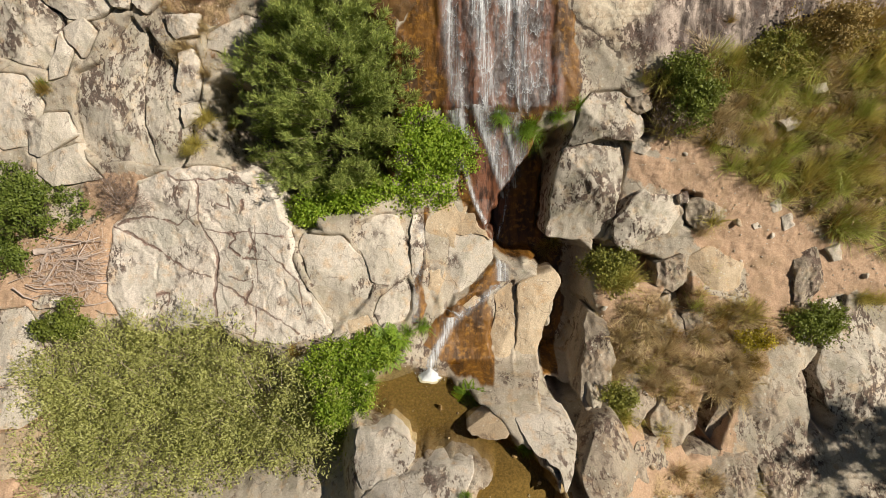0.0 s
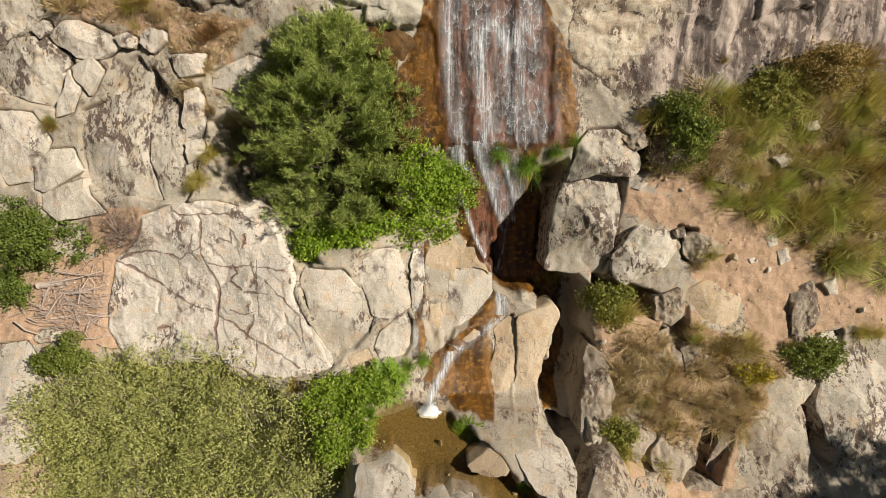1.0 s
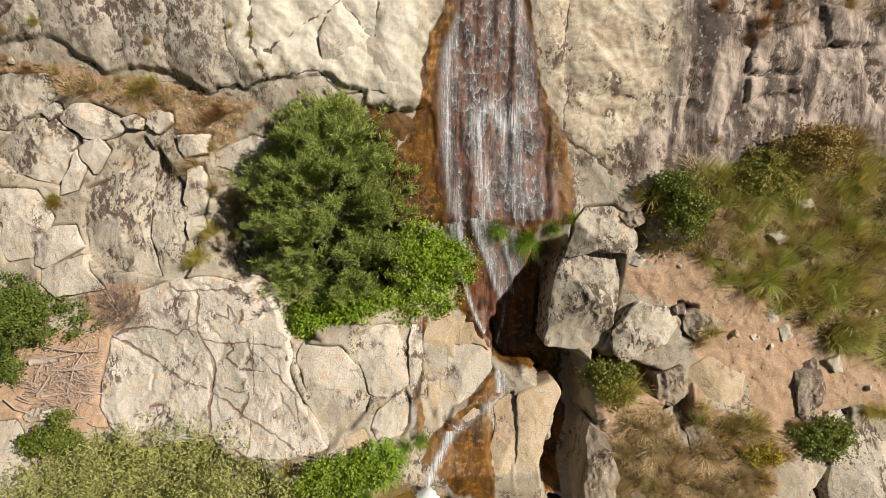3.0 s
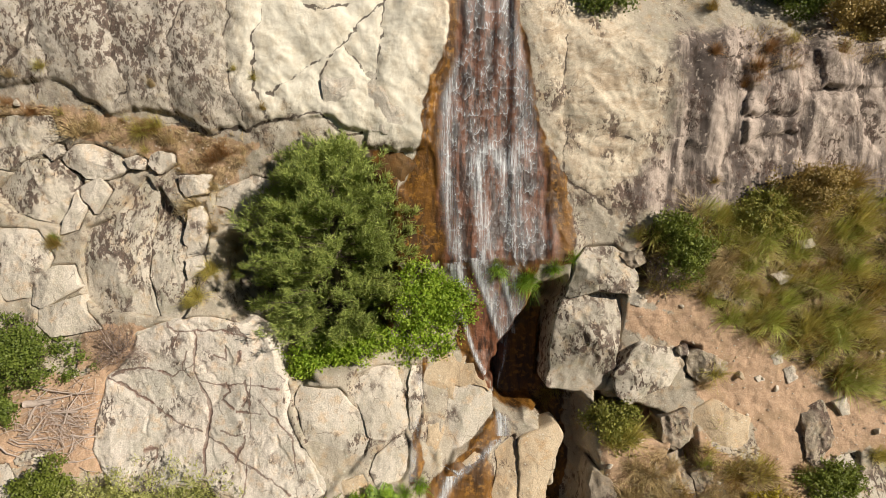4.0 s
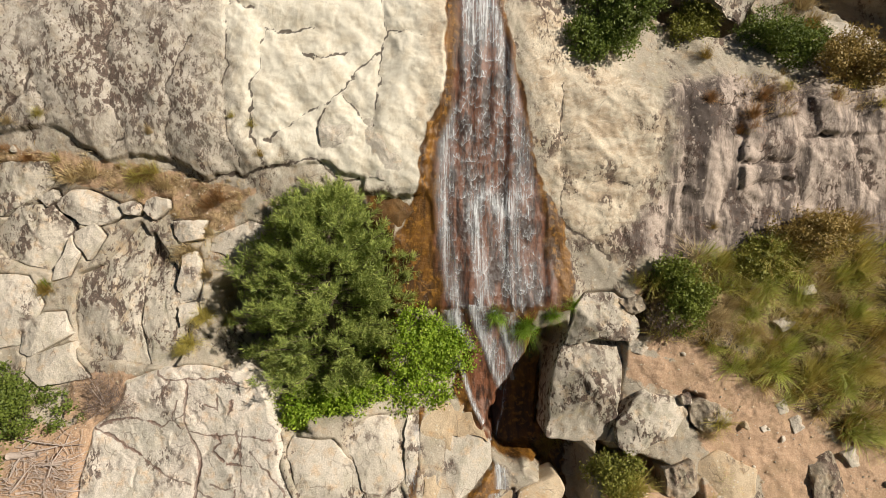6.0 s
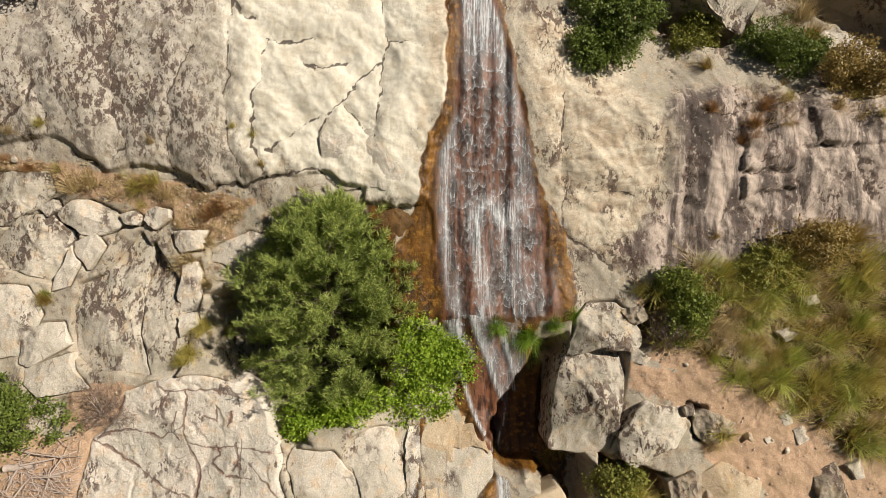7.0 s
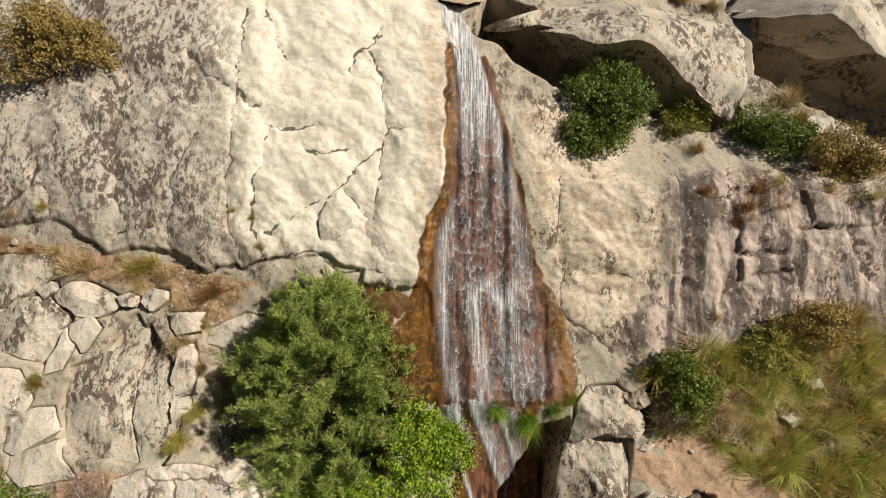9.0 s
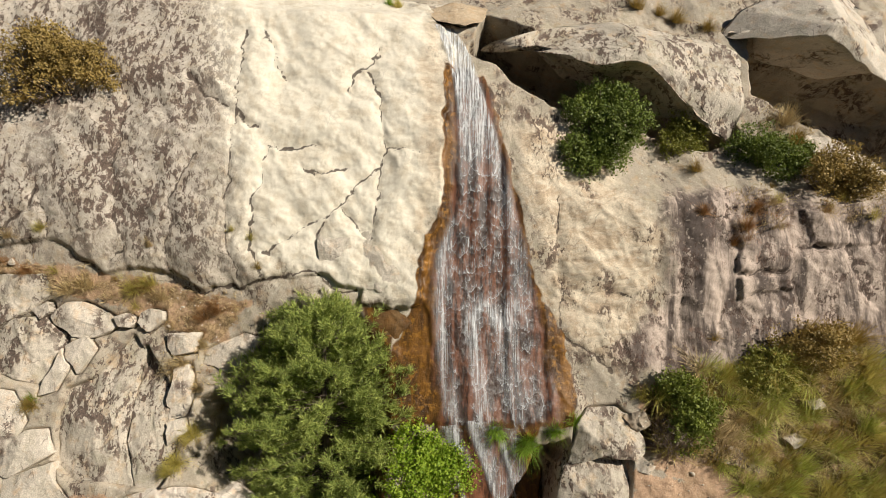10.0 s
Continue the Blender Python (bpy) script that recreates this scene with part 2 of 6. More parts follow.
        earth = n.mix(n.math("MULTIPLY", n.attr("grassy"), n.step(n.noise(2.2, 5, 0.65), 0.34, 0.5, 0.25, 0.95)), earth, litter)
        straw = n.mix(n.step(n.noise(13, 6, 0.7), 0.38, 0.62), (0.17, 0.115, 0.055), (0.42, 0.30, 0.16))
        earth = n.mix(n.math("MULTIPLY", n.attr("drygrass"), n.step(n.noise(2.8, 5, 0.65), 0.36, 0.55, 0.1, 0.85)), earth, straw)
        dirt = n.step(n.math("ADD", soil, n.math("MULTIPLY", n.math("SUBTRACT", n.noise(2.6, 7, 0.7), 0.5), 2.0)), 0.42, 0.60)
        col = n.mix(dirt, col, earth)
        down2 = n.scaled(3.4, 0.7, 0.7)
        wetcol = n.mix(n.step(n.noise(1.2, 6, 0.6, down2), 0.35, 0.65), (0.20, 0.092, 0.02), (0.055, 0.028, 0.012))
        wetcol = n.mix(n.step(n.noise(7, 5), 0.50, 0.68, 0, 0.8), wetcol, (0.34, 0.165, 0.032))
        # wet rusty rock; in the gorge this colour paints in shade too
        wet = n.step(n.math("ADD", rust_shade, n.math("MULTIPLY", n.math("SUBTRACT", n.noise(2.0, 5, 0.6, down2), 0.5), 0.45)), 0.36, 0.64)
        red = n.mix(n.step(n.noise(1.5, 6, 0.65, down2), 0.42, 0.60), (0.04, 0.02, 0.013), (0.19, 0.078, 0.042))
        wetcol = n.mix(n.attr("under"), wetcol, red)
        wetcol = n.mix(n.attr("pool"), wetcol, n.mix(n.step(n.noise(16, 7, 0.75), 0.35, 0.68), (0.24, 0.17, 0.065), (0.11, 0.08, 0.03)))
        # dark woodland colour of the added hillside, kept low to bounce little light
        col = n.mix(n.attr("unseen_hill"), col, n.mix(n.step(mid, 0.4, 0.6), (0.03, 0.04, 0.015), (0.08, 0.085, 0.03)))
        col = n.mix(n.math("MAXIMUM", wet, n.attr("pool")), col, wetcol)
        rough = n.step(wet, 0, 1, 0.9, 0.30)
    height = n.math("ADD", n.math("MULTIPLY", n.noise(6.5, 9, 0.64), 1.0), n.math("MULTIPLY", fine, 0.35))
    normal = n.bump(height, 1.0, 0.024)
    return n.done(col, rough, normal, 0.3)


SLABBY = granite("granite_slab", (0.68, 0.60, 0.52), (0.54, 0.495, 0.425), 0.34, 0.2, False, True)
STONE = granite("granite_slope", (0.50, 0.43, 0.34), (0.36, 0.315, 0.25), 0.45, 0.35, True)
PALE = granite("granite_pale", (0.67, 0.595, 0.505), (0.50, 0.445, 0.37), 0.34, 0.25)
SPOTTED = granite("granite_spotted", (0.61, 0.54, 0.45), (0.46, 0.41, 0.335), 0.66, 0.4)
DARKER = granite("granite_dark", (0.42, 0.35, 0.27), (0.28, 0.23, 0.175), 0.5, 0.3)
TAN = granite("granite_tan", (0.57, 0.455, 0.32), (0.45, 0.34, 0.225), 0.15, 0.1)
RUSTY = granite("granite_rusty", (0.20, 0.105, 0.035), (0.08, 0.045, 0.02), 0.4, 0.1)

# ---- joints, stains and rocks of the slope (u, v in metres) ----
CRACKS = []
CRACKS.append((0.030, [(-1.94, 10.26), (-1.76, 9.73), (-1.64, 9.21), (-1.5, 8.61), (-1.42, 8.05)]))
CRACKS.append((0.018, [(-1.42, 8.05), (-1.46, 7.49), (-1.52, 6.86), (-1.72, 6.09), (-1.79, 5.56)]))
CRACKS.append((0.022, [(-2.47, 9.55), (-2.17, 10.17), (-1.79, 10.64), (-1.56, 11.04)]))
CRACKS.append((0.018, [(-1.41, 7.89), (-0.87, 7.97), (-0.48, 7.81)]))
CRACKS.append((0.030, [(-1.41, 7.49), (-1.95, 7.02), (-2.41, 6.63), (-2.88, 6.17), (-3.19, 5.94), (-3.96, 5.47), (-4.73, 4.94)]))
CRACKS.append((0.026, [(-4.6, 8.03), (-4.29, 7.8), (-3.67, 7.88), (-3.28, 8.04)]))
CRACKS.append((0.030, [(-3.66, 7.41), (-3.19, 7.17), (-2.5, 7.33)]))
CRACKS.append((0.022, [(-4.6, 7.95), (-4.77, 7.32), (-4.85, 6.7), (-5.06, 5.78), (-4.96, 4.86), (-4.81, 4.4)]))
CRACKS.append((0.045, [(-5.59, 9.26), (-5.41, 8.84), (-5.16, 8.59), (-4.92, 8.51)]))
CRACKS.append((0.065, [(-6.98, 10.09), (-6.39, 9.5), (-5.74, 9.09)]))
CRACKS.append((0.026, [(-5.49, 11.63), (-5.38, 10.49), (-5.54, 9.6), (-5.54, 8.42), (-5.66, 7.46), (-5.71, 6.38), (-5.64, 5.32), (-5.43, 4.4)]))
CRACKS.append((0.040, [(-10.45, 5.38), (-9.79, 4.93), (-9.12, 4.71)]))
CRACKS.append((0.045, [(-8.07, 4.41), (-7.38, 4.33), (-6.62, 4.03), (-5.83, 4.18), (-5.2, 4.25), (-4.27, 4.37), (-3.8, 4.63), (-3.34, 4.71), (-3.11, 4.25), (-2.57, 4.02), (-2.18, 4.13)]))
CRACKS.append((0.024, [(-2.54, 6.4), (-2.49, 6.01), (-2.1, 5.71), (-1.79, 5.66)]))
CRACKS.append((0.024, [(-3.11, 5.86), (-3.26, 5.4), (-3.03, 4.94)]))
CRACKS.append((0.050, [(-11.89, 5.63), (-11.41, 5.9), (-10.94, 6.35), (-10.72, 6.81)]))
CRACKS.append((0.030, [(-10.72, 6.81), (-10.56, 6.35), (-10.45, 5.46)]))
CRACKS.append((0.022, [(-8.92, 10.06), (-8.37, 9.22), (-8.68, 8.39), (-8.77, 7.44), (-8.74, 6.2), (-8.47, 5.31), (-8.79, 4.93)]))
CRACKS.append((0.020, [(-6.43, 7.93), (-7.0, 6.98), (-7.15, 6.06), (-7.32, 5.31), (-7.3, 4.41)]))
CRACKS.append((0.018, [(-11.05, 11.95), (-10.01, 10.8)]))
CRACKS.append((0.020, [(-5.01, 11.65), (-4.52, 10.69), (-4.39, 9.97)]))
CRACKS.append((0.035, [(8.24, 4.43), (8.94, 4.6), (9.72, 4.66)]))
CRACKS.append((0.024, [(8.15, 4.94), (8.77, 4.86), (9.01, 4.71)]))
CRACKS.append((0.030, [(8.65, 3.99), (9.51, 4.04)]))
CRACKS.append((0.024, [(9.99, 6.83), (9.77, 5.33), (9.81, 4.25), (10.0, 3.48)]))
CRACKS.append((0.028, [(10.05, 5.33), (10.66, 5.14), (11.29, 5.21)]))
CRACKS.append((0.022, [(6.98, 6.29), (7.6, 6.13), (8.08, 6.21)]))
CRACKS.append((0.028, [(3.36, 6.75), (3.37, 5.33), (3.38, 4.25), (3.33, 3.17), (3.4, 2.94)]))
CRACKS.append((0.045, [(3.4, 2.94), (3.94, 2.63), (4.68, 1.95)]))
CRACKS.append((0.018, [(3.96, 4.02), (4.43, 4.18), (4.9, 4.13), (5.37, 3.87)]))
CRACKS.append((0.020, [(7.75, 3.79), (7.74, 2.25)]))
CRACKS.append((0.020, [(6.94, 6.83), (6.82, 5.02), (6.68, 2.86)]))
CRACKS.append((0.020, [(11.39, 6.21), (11.43, 4.86), (11.94, 3.79)]))
CRACKS.append((0.016, [(8.87, 6.83), (8.9, 5.65), (8.77, 4.86)]))
ZONES = []
ZONES.append(("soil", [(5.08, -0.50), (6.46, -0.77), (8.01, -1.08), (9.60, -1.54), (10.22, -2.65), (11.07, -3.28), (12.98, -3.75), (13.00, -4.69), (11.08, -4.53), (10.09, -5.14), (9.71, -5.72), (8.94, -5.58), (8.53, -3.91), (7.09, -3.12), (6.83, -1.85), (5.75, -1.55), (5.13, -1.25)]))
ZONES.append(("soil", [(5.40, 1.47), (11.78, 2.48), (15.77, -1.08), (12.48, -3.91), (8.03, -1.39), (5.69, -0.50)]))
ZONES.append(("soil", [(4.42, -3.93), (6.63, -3.75), (9.39, -5.72), (7.91, -7.37), (5.43, -7.72), (4.37, -6.35)]))
ZONES.append(("soil", [(-12.86, 4.99), (-10.44, 4.85), (-7.45, 4.26), (-5.14, 3.78), (-5.98, 2.57), (-7.23, 3.00), (-9.10, 3.82), (-10.60, 4.12), (-13.06, 4.26)]))
ZONES.append(("soil", [(-14.01, -2.95), (-10.25, -2.62), (-8.76, -2.29), (-9.30, -5.25), (-13.89, -4.82)]))
ZONES.append(("soil", [(-14.21, -5.21), (-11.14, -7.19), (-10.34, -10.50), (-12.99, -10.50)]))
ZONES.append(("soil", [(-10.00, -1.42), (-8.55, -1.10), (-7.47, -1.26), (-8.87, -2.39), (-10.37, -2.72)]))
ZONES.append(("soil", [(4.06, -5.76), (8.08, -6.29), (7.62, -9.44), (4.40, -8.90)]))
ZONES.append(("rust_shade", [(0.23, 10.61), (0.96, 10.63), (0.94, 8.62), (0.79, 7.10), (0.57, 5.77), (0.18, 4.88), (0.19, 4.12), (0.19, 0.52), (-1.24, 0.51), (-1.15, 2.57), (-0.56, 4.12), (-0.31, 5.62), (0.09, 6.80)]))
ZONES.append(("rust_shade", [(1.64, 9.64), (2.42, 5.63), (2.84, 4.12), (3.61, 2.57), (3.75, 0.53), (2.86, 0.37), (0.03, 0.36), (-0.21, 2.57), (-0.16, 4.87), (0.34, 6.07), (0.33, 7.70), (0.33, 10.61), (1.26, 10.29)]))
ZONES.append(("rust_shade", [(0.58, -1.11), (1.40, -2.88), (1.54, -4.26), (1.38, -4.86), (1.53, -5.79), (1.34, -6.64), (0.25, -6.53), (-0.69, -5.79), (0.25, -4.85), (1.39, -3.81), (0.42, -1.75)]))
ZONES.append(("rust_shade", [(-0.58, -2.21), (-0.43, -2.22), (-0.51, -3.77), (-0.57, -5.28), (-0.85, -5.41), (-0.78, -4.21)]))
ZONES.append(("rust_shade", [(0.09, 0.59), (2.71, 0.51), (2.35, -1.59), (1.88, -3.65), (1.08, -2.41)]))
ZONES.append(("under", [(1.60, 9.64), (2.38, 5.33), (2.76, 4.12), (3.09, 2.57), (3.24, 0.53), (0.11, 0.36), (-0.16, 2.57), (-0.13, 4.87), (0.34, 6.07), (0.45, 7.70), (0.49, 10.62), (1.26, 10.29)]))
ZONES.append(("purple", [(6.27, 6.77), (7.50, 7.19), (14.28, 6.44), (14.54, 2.74), (7.26, 2.10), (5.83, 1.79), (4.75, 2.41), (5.99, 3.67), (6.41, 4.43)]))
ZONES.append(("crust", [(-15.41, 14.33), (-8.48, 14.49), (-6.03, 10.79), (-6.11, 8.18), (-5.75, 4.63), (-10.30, 5.38), (-13.33, 5.53)]))
ZONES.append(("cream", [(-7.23, 15.44), (-0.06, 13.13), (0.35, 7.41), (-0.35, 5.55), (-0.51, 3.72), (-3.28, 4.48), (-5.28, 5.24), (-6.00, 8.84)]))
ZONES.append(("plate", [(-14.86, 5.39), (-10.3, 5.38), (-9.04, 4.68), (-7.28, 4.61), (-6.38, 4.15), (-4.67, 4.3), (-3.28, 4.6), (-2.82, 4.3), (-2.05, 4.14), (-2.05, 3.61), (-0.43, 3.79), (-0.01, 5.86), (0.45, 10.95), (-0.24, 13.33), (-9.91, 21.66), (-24, 20.37)]))
ZONES.append(("pool", [(-1.46, -6.28), (0.09, -6.52), (1.29, -6.97), (1.68, -7.26), (2.15, -7.44), (2.44, -7.75), (2.72, -8.21), (2.83, -9.25), (0.39, -8.99), (0.67, -7.99), (1.06, -7.66), (0.71, -7.58), (-0.06, -7.47), (-0.62, -7.58), (-1.00, -7.32), (-1.98, -7.12), (-2.17, -6.79), (-1.83, -6.42)]))
ZONES.append(("niche", [(-5.67, 1.79), (-4.61, 3.72), (-2.11, 3.71), (-1.35, 2.49), (-1.28, 0.44), (-1.49, -1.57), (-2.59, -2.41), (-4.16, -2.49), (-5.26, -1.56), (-5.86, -0.47)]))
ZONES.append(("gorge", [(1.95, -1.59), (2.76, -0.09), (3.36, 0.06), (3.48, -3.01), (4.11, -3.47), (3.99, -5.76), (3.58, -6.98), (2.70, -6.86), (3.07, -5.31), (3.33, -4.32), (2.44, -3.68), (1.95, -3.80), (1.43, -3.35), (1.34, -2.40)]))
ZONES.append(("grassy", [(5.40, 1.47), (6.73, 1.97), (11.67, 3.04), (15.77, -1.08), (12.47, -3.75), (10.38, -2.65), (8.51, -1.54), (7.20, -0.47), (5.66, -0.02)]))
ZONES.append(("drygrass", [(4.40, -5.16), (6.63, -4.53), (9.39, -5.72), (7.91, -7.37), (5.43, -7.72), (4.19, -7.00)]))
ZONES.append(("drygrass", [(-12.86, 4.99), (-10.44, 4.85), (-7.45, 4.26), (-5.14, 3.78), (-5.98, 2.57), (-7.23, 3.00), (-9.10, 3.82), (-10.60, 4.12), (-13.06, 4.26)]))
ZONES.append(("drygrass", [(-7.55, 2.88), (-5.67, 2.57), (-5.96, 0.04), (-7.04, 0.05)]))
ZONES.append(("drygrass", [(8.22, 7.11), (11.00, 7.11), (12.69, 6.72), (12.43, 5.56), (10.65, 6.20), (8.20, 5.24)]))
ZONES.append(("drygrass", [(9.91, 11.57), (11.26, 10.34), (11.28, 8.46), (9.64, 8.83)]))
ZONES.append(("cave", [(1.59, 12.88), (3.08, 12.07), (4.47, 11.64), (6.08, 11.27), (7.87, 11.05), (8.71, 9.66), (9.13, 8.83), (8.05, 8.42), (6.36, 8.87), (5.52, 9.63), (3.41, 9.53), (2.09, 10.36), (1.04, 11.3)]))
ZONES.append(("cave", [(10.03, 12.75), (11.31, 12.32), (14.17, 11.58), (16.23, 10.55), (15.09, 7.11), (13.24, 7.87), (11.08, 9.29), (9.75, 10.24)]))
ZONES.append(("cleft", [(6.50, -3.75), (6.89, -3.91), (6.87, -5.14), (6.64, -5.65), (6.42, -5.14)]))
ZONES.append(("cleft", [(10.08, -6.29), (11.00, -5.72), (10.91, -7.10), (10.40, -7.96), (9.93, -7.92), (10.21, -7.10)]))
ZONES.append(("cleft", [(6.95, -7.10), (7.82, -6.97), (7.36, -7.89), (6.85, -8.18)]))
ZONES.append(("cleft", [(2.84, -6.95), (3.98, -7.18), (3.82, -7.55), (3.26, -7.99), (3.50, -8.79), (2.90, -8.56), (2.73, -8.00), (3.24, -7.67)]))
ZONES.append(("cleft", [(4.35, -3.08), (5.38, -3.49), (6.39, -3.76), (6.00, -4.30), (5.05, -3.96), (4.18, -3.86)]))
ZONES.append(("cleft", [(5.23, -7.27), (5.84, -7.07), (5.63, -7.74), (5.18, -8.03)]))
ZONES.append(("cleft", [(4.93, 0.43), (5.80, 0.95), (5.74, -0.09), (5.45, -0.24)]))
ZONES.append(("cleft", [(6.75, -1.78), (7.06, -1.85), (7.09, -2.65), (6.77, -2.57)]))
ZONES.append(("cleft", [(10.76, -4.84), (11.24, -4.69), (10.97, -5.72), (10.32, -5.87)]))
ZONES.append(("outcrop", [(4.23, -3.86), (6.63, -3.63), (8.69, -4.53), (10.09, -5.79), (9.74, -9.16), (5.93, -9.78), (3.76, -8.95), (3.75, -7.18), (4.31, -5.45)]))
ZONES.append(("drygrass", [(4.40, -5.16), (6.31, -4.22), (8.85, -4.84), (9.39, -5.72), (8.22, -7.37), (5.82, -8.23), (4.29, -7.21)]))
ZONES.append(("drygrass", [(4.40, -5.16), (6.31, -4.22), (8.85, -4.84), (9.39, -5.72), (8.22, -7.37), (5.82, -8.23), (4.29, -7.21)]))
ZONES.append(("drygrass", [(5.28, -8.49), (7.71, -8.79), (9.42, -9.30), (9.00, -10.03), (5.11, -9.60)]))
ZONES.append(("tan", [(2.03, 8.63), (3.56, 9.28), (5.39, 7.06), (6.50, 5.56), (5.85, 3.40), (4.84, 1.89), (3.50, 2.79), (2.90, 5.09)]))
ZONES.append(("tan", [(-0.24, 13.11), (0.36, 10.53), (0.27, 7.41), (-0.35, 5.55), (-0.82, 5.25), (-0.51, 7.41), (-0.54, 10.91)]))
# the gorge outline again: splashed rock, its shade deepened by the wet colour
ZONES.append(("rust_shade", [(1.95, -1.59), (2.76, -0.09), (3.15, -0.17), (3.08, -3.01), (3.80, -3.55), (3.67, -5.76), (3.29, -6.88), (2.76, -6.86), (3.12, -5.32), (3.33, -4.32), (2.44, -3.68), (1.95, -3.80), (1.43, -3.35), (1.34, -2.40)]))
ZONES.append(("gorge", [(2.36, -3.8), (3.64, -3.64), (4.1, -4.24), (4.24, -5.15), (3.98, -6.06), (3.73, -6.98), (3.72, -7.27), (3.26, -7.49), (2.63, -7.28), (2.53, -6.86), (2.73, -6.41), (3.05, -5.17), (3.22, -4.25)]))
ZONES.append(("under", [(0.31, 0.53), (1.89, 0.45), (2.39, -0.44), (2.33, -1.73), (1.57, -3.55), (1.33, -3.69), (0.89, -1.91), (0.56, -0.44)]))
ZONES.append(("cleft", [(9.7, -6.43), (10.11, -6.29), (10.73, -5.72), (11.15, -5.57), (10.9, -6.29), (10.81, -7.1), (10.42, -7.89), (9.71, -8.02), (9.94, -7.63), (9.96, -6.97)]))
ZONES.append(("cleft", [(5.81, -7.32), (6.34, -7.55), (7.12, -7.63), (7.8, -7.1), (7.5, -7.63), (7.25, -8.28), (6.48, -8.26), (6.11, -7.96)]))
ZONES.append(("cleft", [(6.23, -3.75), (6.54, -4.06), (6.62, -4.84), (6.78, -5.28), (6.51, -5.29), (6.28, -4.84)]))
ZONES.append(("cleft", [(4.82, -7.03), (5.32, -6.57), (5.21, -7.28), (4.83, -7.31)]))
ZONES.append(("rust_shade", [(-2.0, 3.6), (-1.2, 3.6), (-1.1, 0.3), (-1.4, -1.5), (-1.9, -1.5)]))
SLAB = [(-8.51, -1.4), (-7.76, -1.09), (-6.81, -0.97), (-6.03, -1.06), (-5.25, -1.28), (-4.78, -1.55), (-4.47, -2.32), (-4.24, -2.79), (-4.16, -3.1), (-4.22, -3.57), (-3.97, -4.1), (-3.64, -4.54), (-3.31, -5.06), (-3.01, -5.48), (-3.46, -5.7), (-4.4, -5.8), (-5.2, -5.78), (-6.05, -5.49), (-6.4, -5.36), (-7.7, -5.65), (-8.94, -5.57), (-9.5, -4.98), (-9.79, -4.31), (-9.64, -3.34), (-9.44, -2.69), (-8.99, -2.28), (-8.72, -1.8)]
SLAB_CRACKS = []
SLAB_CRACKS.append((0.045, [(-9.32, -2.66), (-8.81, -2.49), (-8.36, -2.41), (-7.92, -2.51), (-7.57, -2.65)]))
SLAB_CRACKS.append((0.016, [(-7.57, -2.65), (-6.99, -2.35), (-6.87, -2.22)]))
SLAB_CRACKS.append((0.028, [(-9.41, -2.72), (-8.94, -2.93), (-8.63, -3.14), (-8.23, -3.33), (-7.82, -3.62), (-7.41, -3.88), (-6.91, -4.06), (-6.62, -4.13)]))
SLAB_CRACKS.append((0.030, [(-6.48, -4.25), (-5.97, -4.42), (-5.62, -4.64), (-5.36, -4.81)]))
SLAB_CRACKS.append((0.020, [(-5.36, -4.81), (-4.95, -4.94), (-4.45, -5.2), (-3.95, -5.49)]))
SLAB_CRACKS.append((0.060, [(-6.92, -1.37), (-6.83, -1.64), (-6.89, -2.03)]))
SLAB_CRACKS.append((0.022, [(-6.89, -2.03), (-6.89, -2.43), (-6.75, -2.83)]))
SLAB_CRACKS.append((0.080, [(-6.75, -2.83), (-6.54, -3.14), (-6.39, -3.62), (-6.43, -4.09), (-6.47, -4.56), (-6.34, -5.14)]))
SLAB_CRACKS.append((0.026, [(-7.6, -1.91), (-7.41, -1.56), (-7.32, -1.37)]))
SLAB_CRACKS.append((0.020, [(-6.06, -4.08), (-5.64, -4.19), (-5.31, -4.09)]))
SLAB_CRACKS.append((0.030, [(-5.95, -2.82), (-5.88, -3.05), (-6.1, -3.29), (-5.72, -3.47)]))
SLAB_CRACKS.append((0.022, [(-5.6, -3.55), (-4.95, -3.58)]))
SLAB_CRACKS.append((0.030, [(-5.45, -2.73), (-5.33, -3.12), (-5.47, -3.4)]))
SLAB_CRACKS.append((0.028, [(-5.34, -4.18), (-5.43, -4.52), (-5.53, -4.82)]))
SLAB_CRACKS.append((0.030, [(-5.62, -1.9), (-5.59, -2.05), (-5.68, -2.31)]))
SLAB_CRACKS.append((0.022, [(-5.73, -1.32), (-5.5, -1.56), (-5.42, -1.79)]))
SLAB_CRACKS.append((0.016, [(-5.29, -2.65), (-5.27, -3.27), (-5.23, -3.75), (-5.22, -4.21)]))
SLAB_CRACKS.append((0.020, [(-7.69, -1.17), (-7.47, -1.37), (-6.92, -1.4)]))
SLAB_CRACKS.append((0.018, [(-6.92, -1.37), (-6.05, -1.37), (-5.42, -1.56)]))
SLAB_CRACKS.append((0.014, [(-6.78, -2.75), (-6.12, -2.9), (-5.46, -2.81), (-4.48, -2.92)]))
SLAB_CRACKS.append((0.016, [(-8.16, -4.61), (-7.83, -4.57), (-7.82, -4.97)]))
SLAB_CRACKS.append((0.020, [(-7.12, -1.95), (-7.25, -2.43), (-7.02, -2.67)]))
SLAB_CRACKS.append((0.022, [(-6.32, -2.03), (-6.0, -2.21), (-6.03, -1.79)]))
SLAB_CRACKS.append((0.016, [(-4.97, -3.27), (-4.49, -3.73), (-4.0, -4.17), (-3.82, -5.06)]))
SLAB_CRACKS.append((0.018, [(-5.2, -4.81), (-5.18, -5.25), (-5.22, -5.67)]))
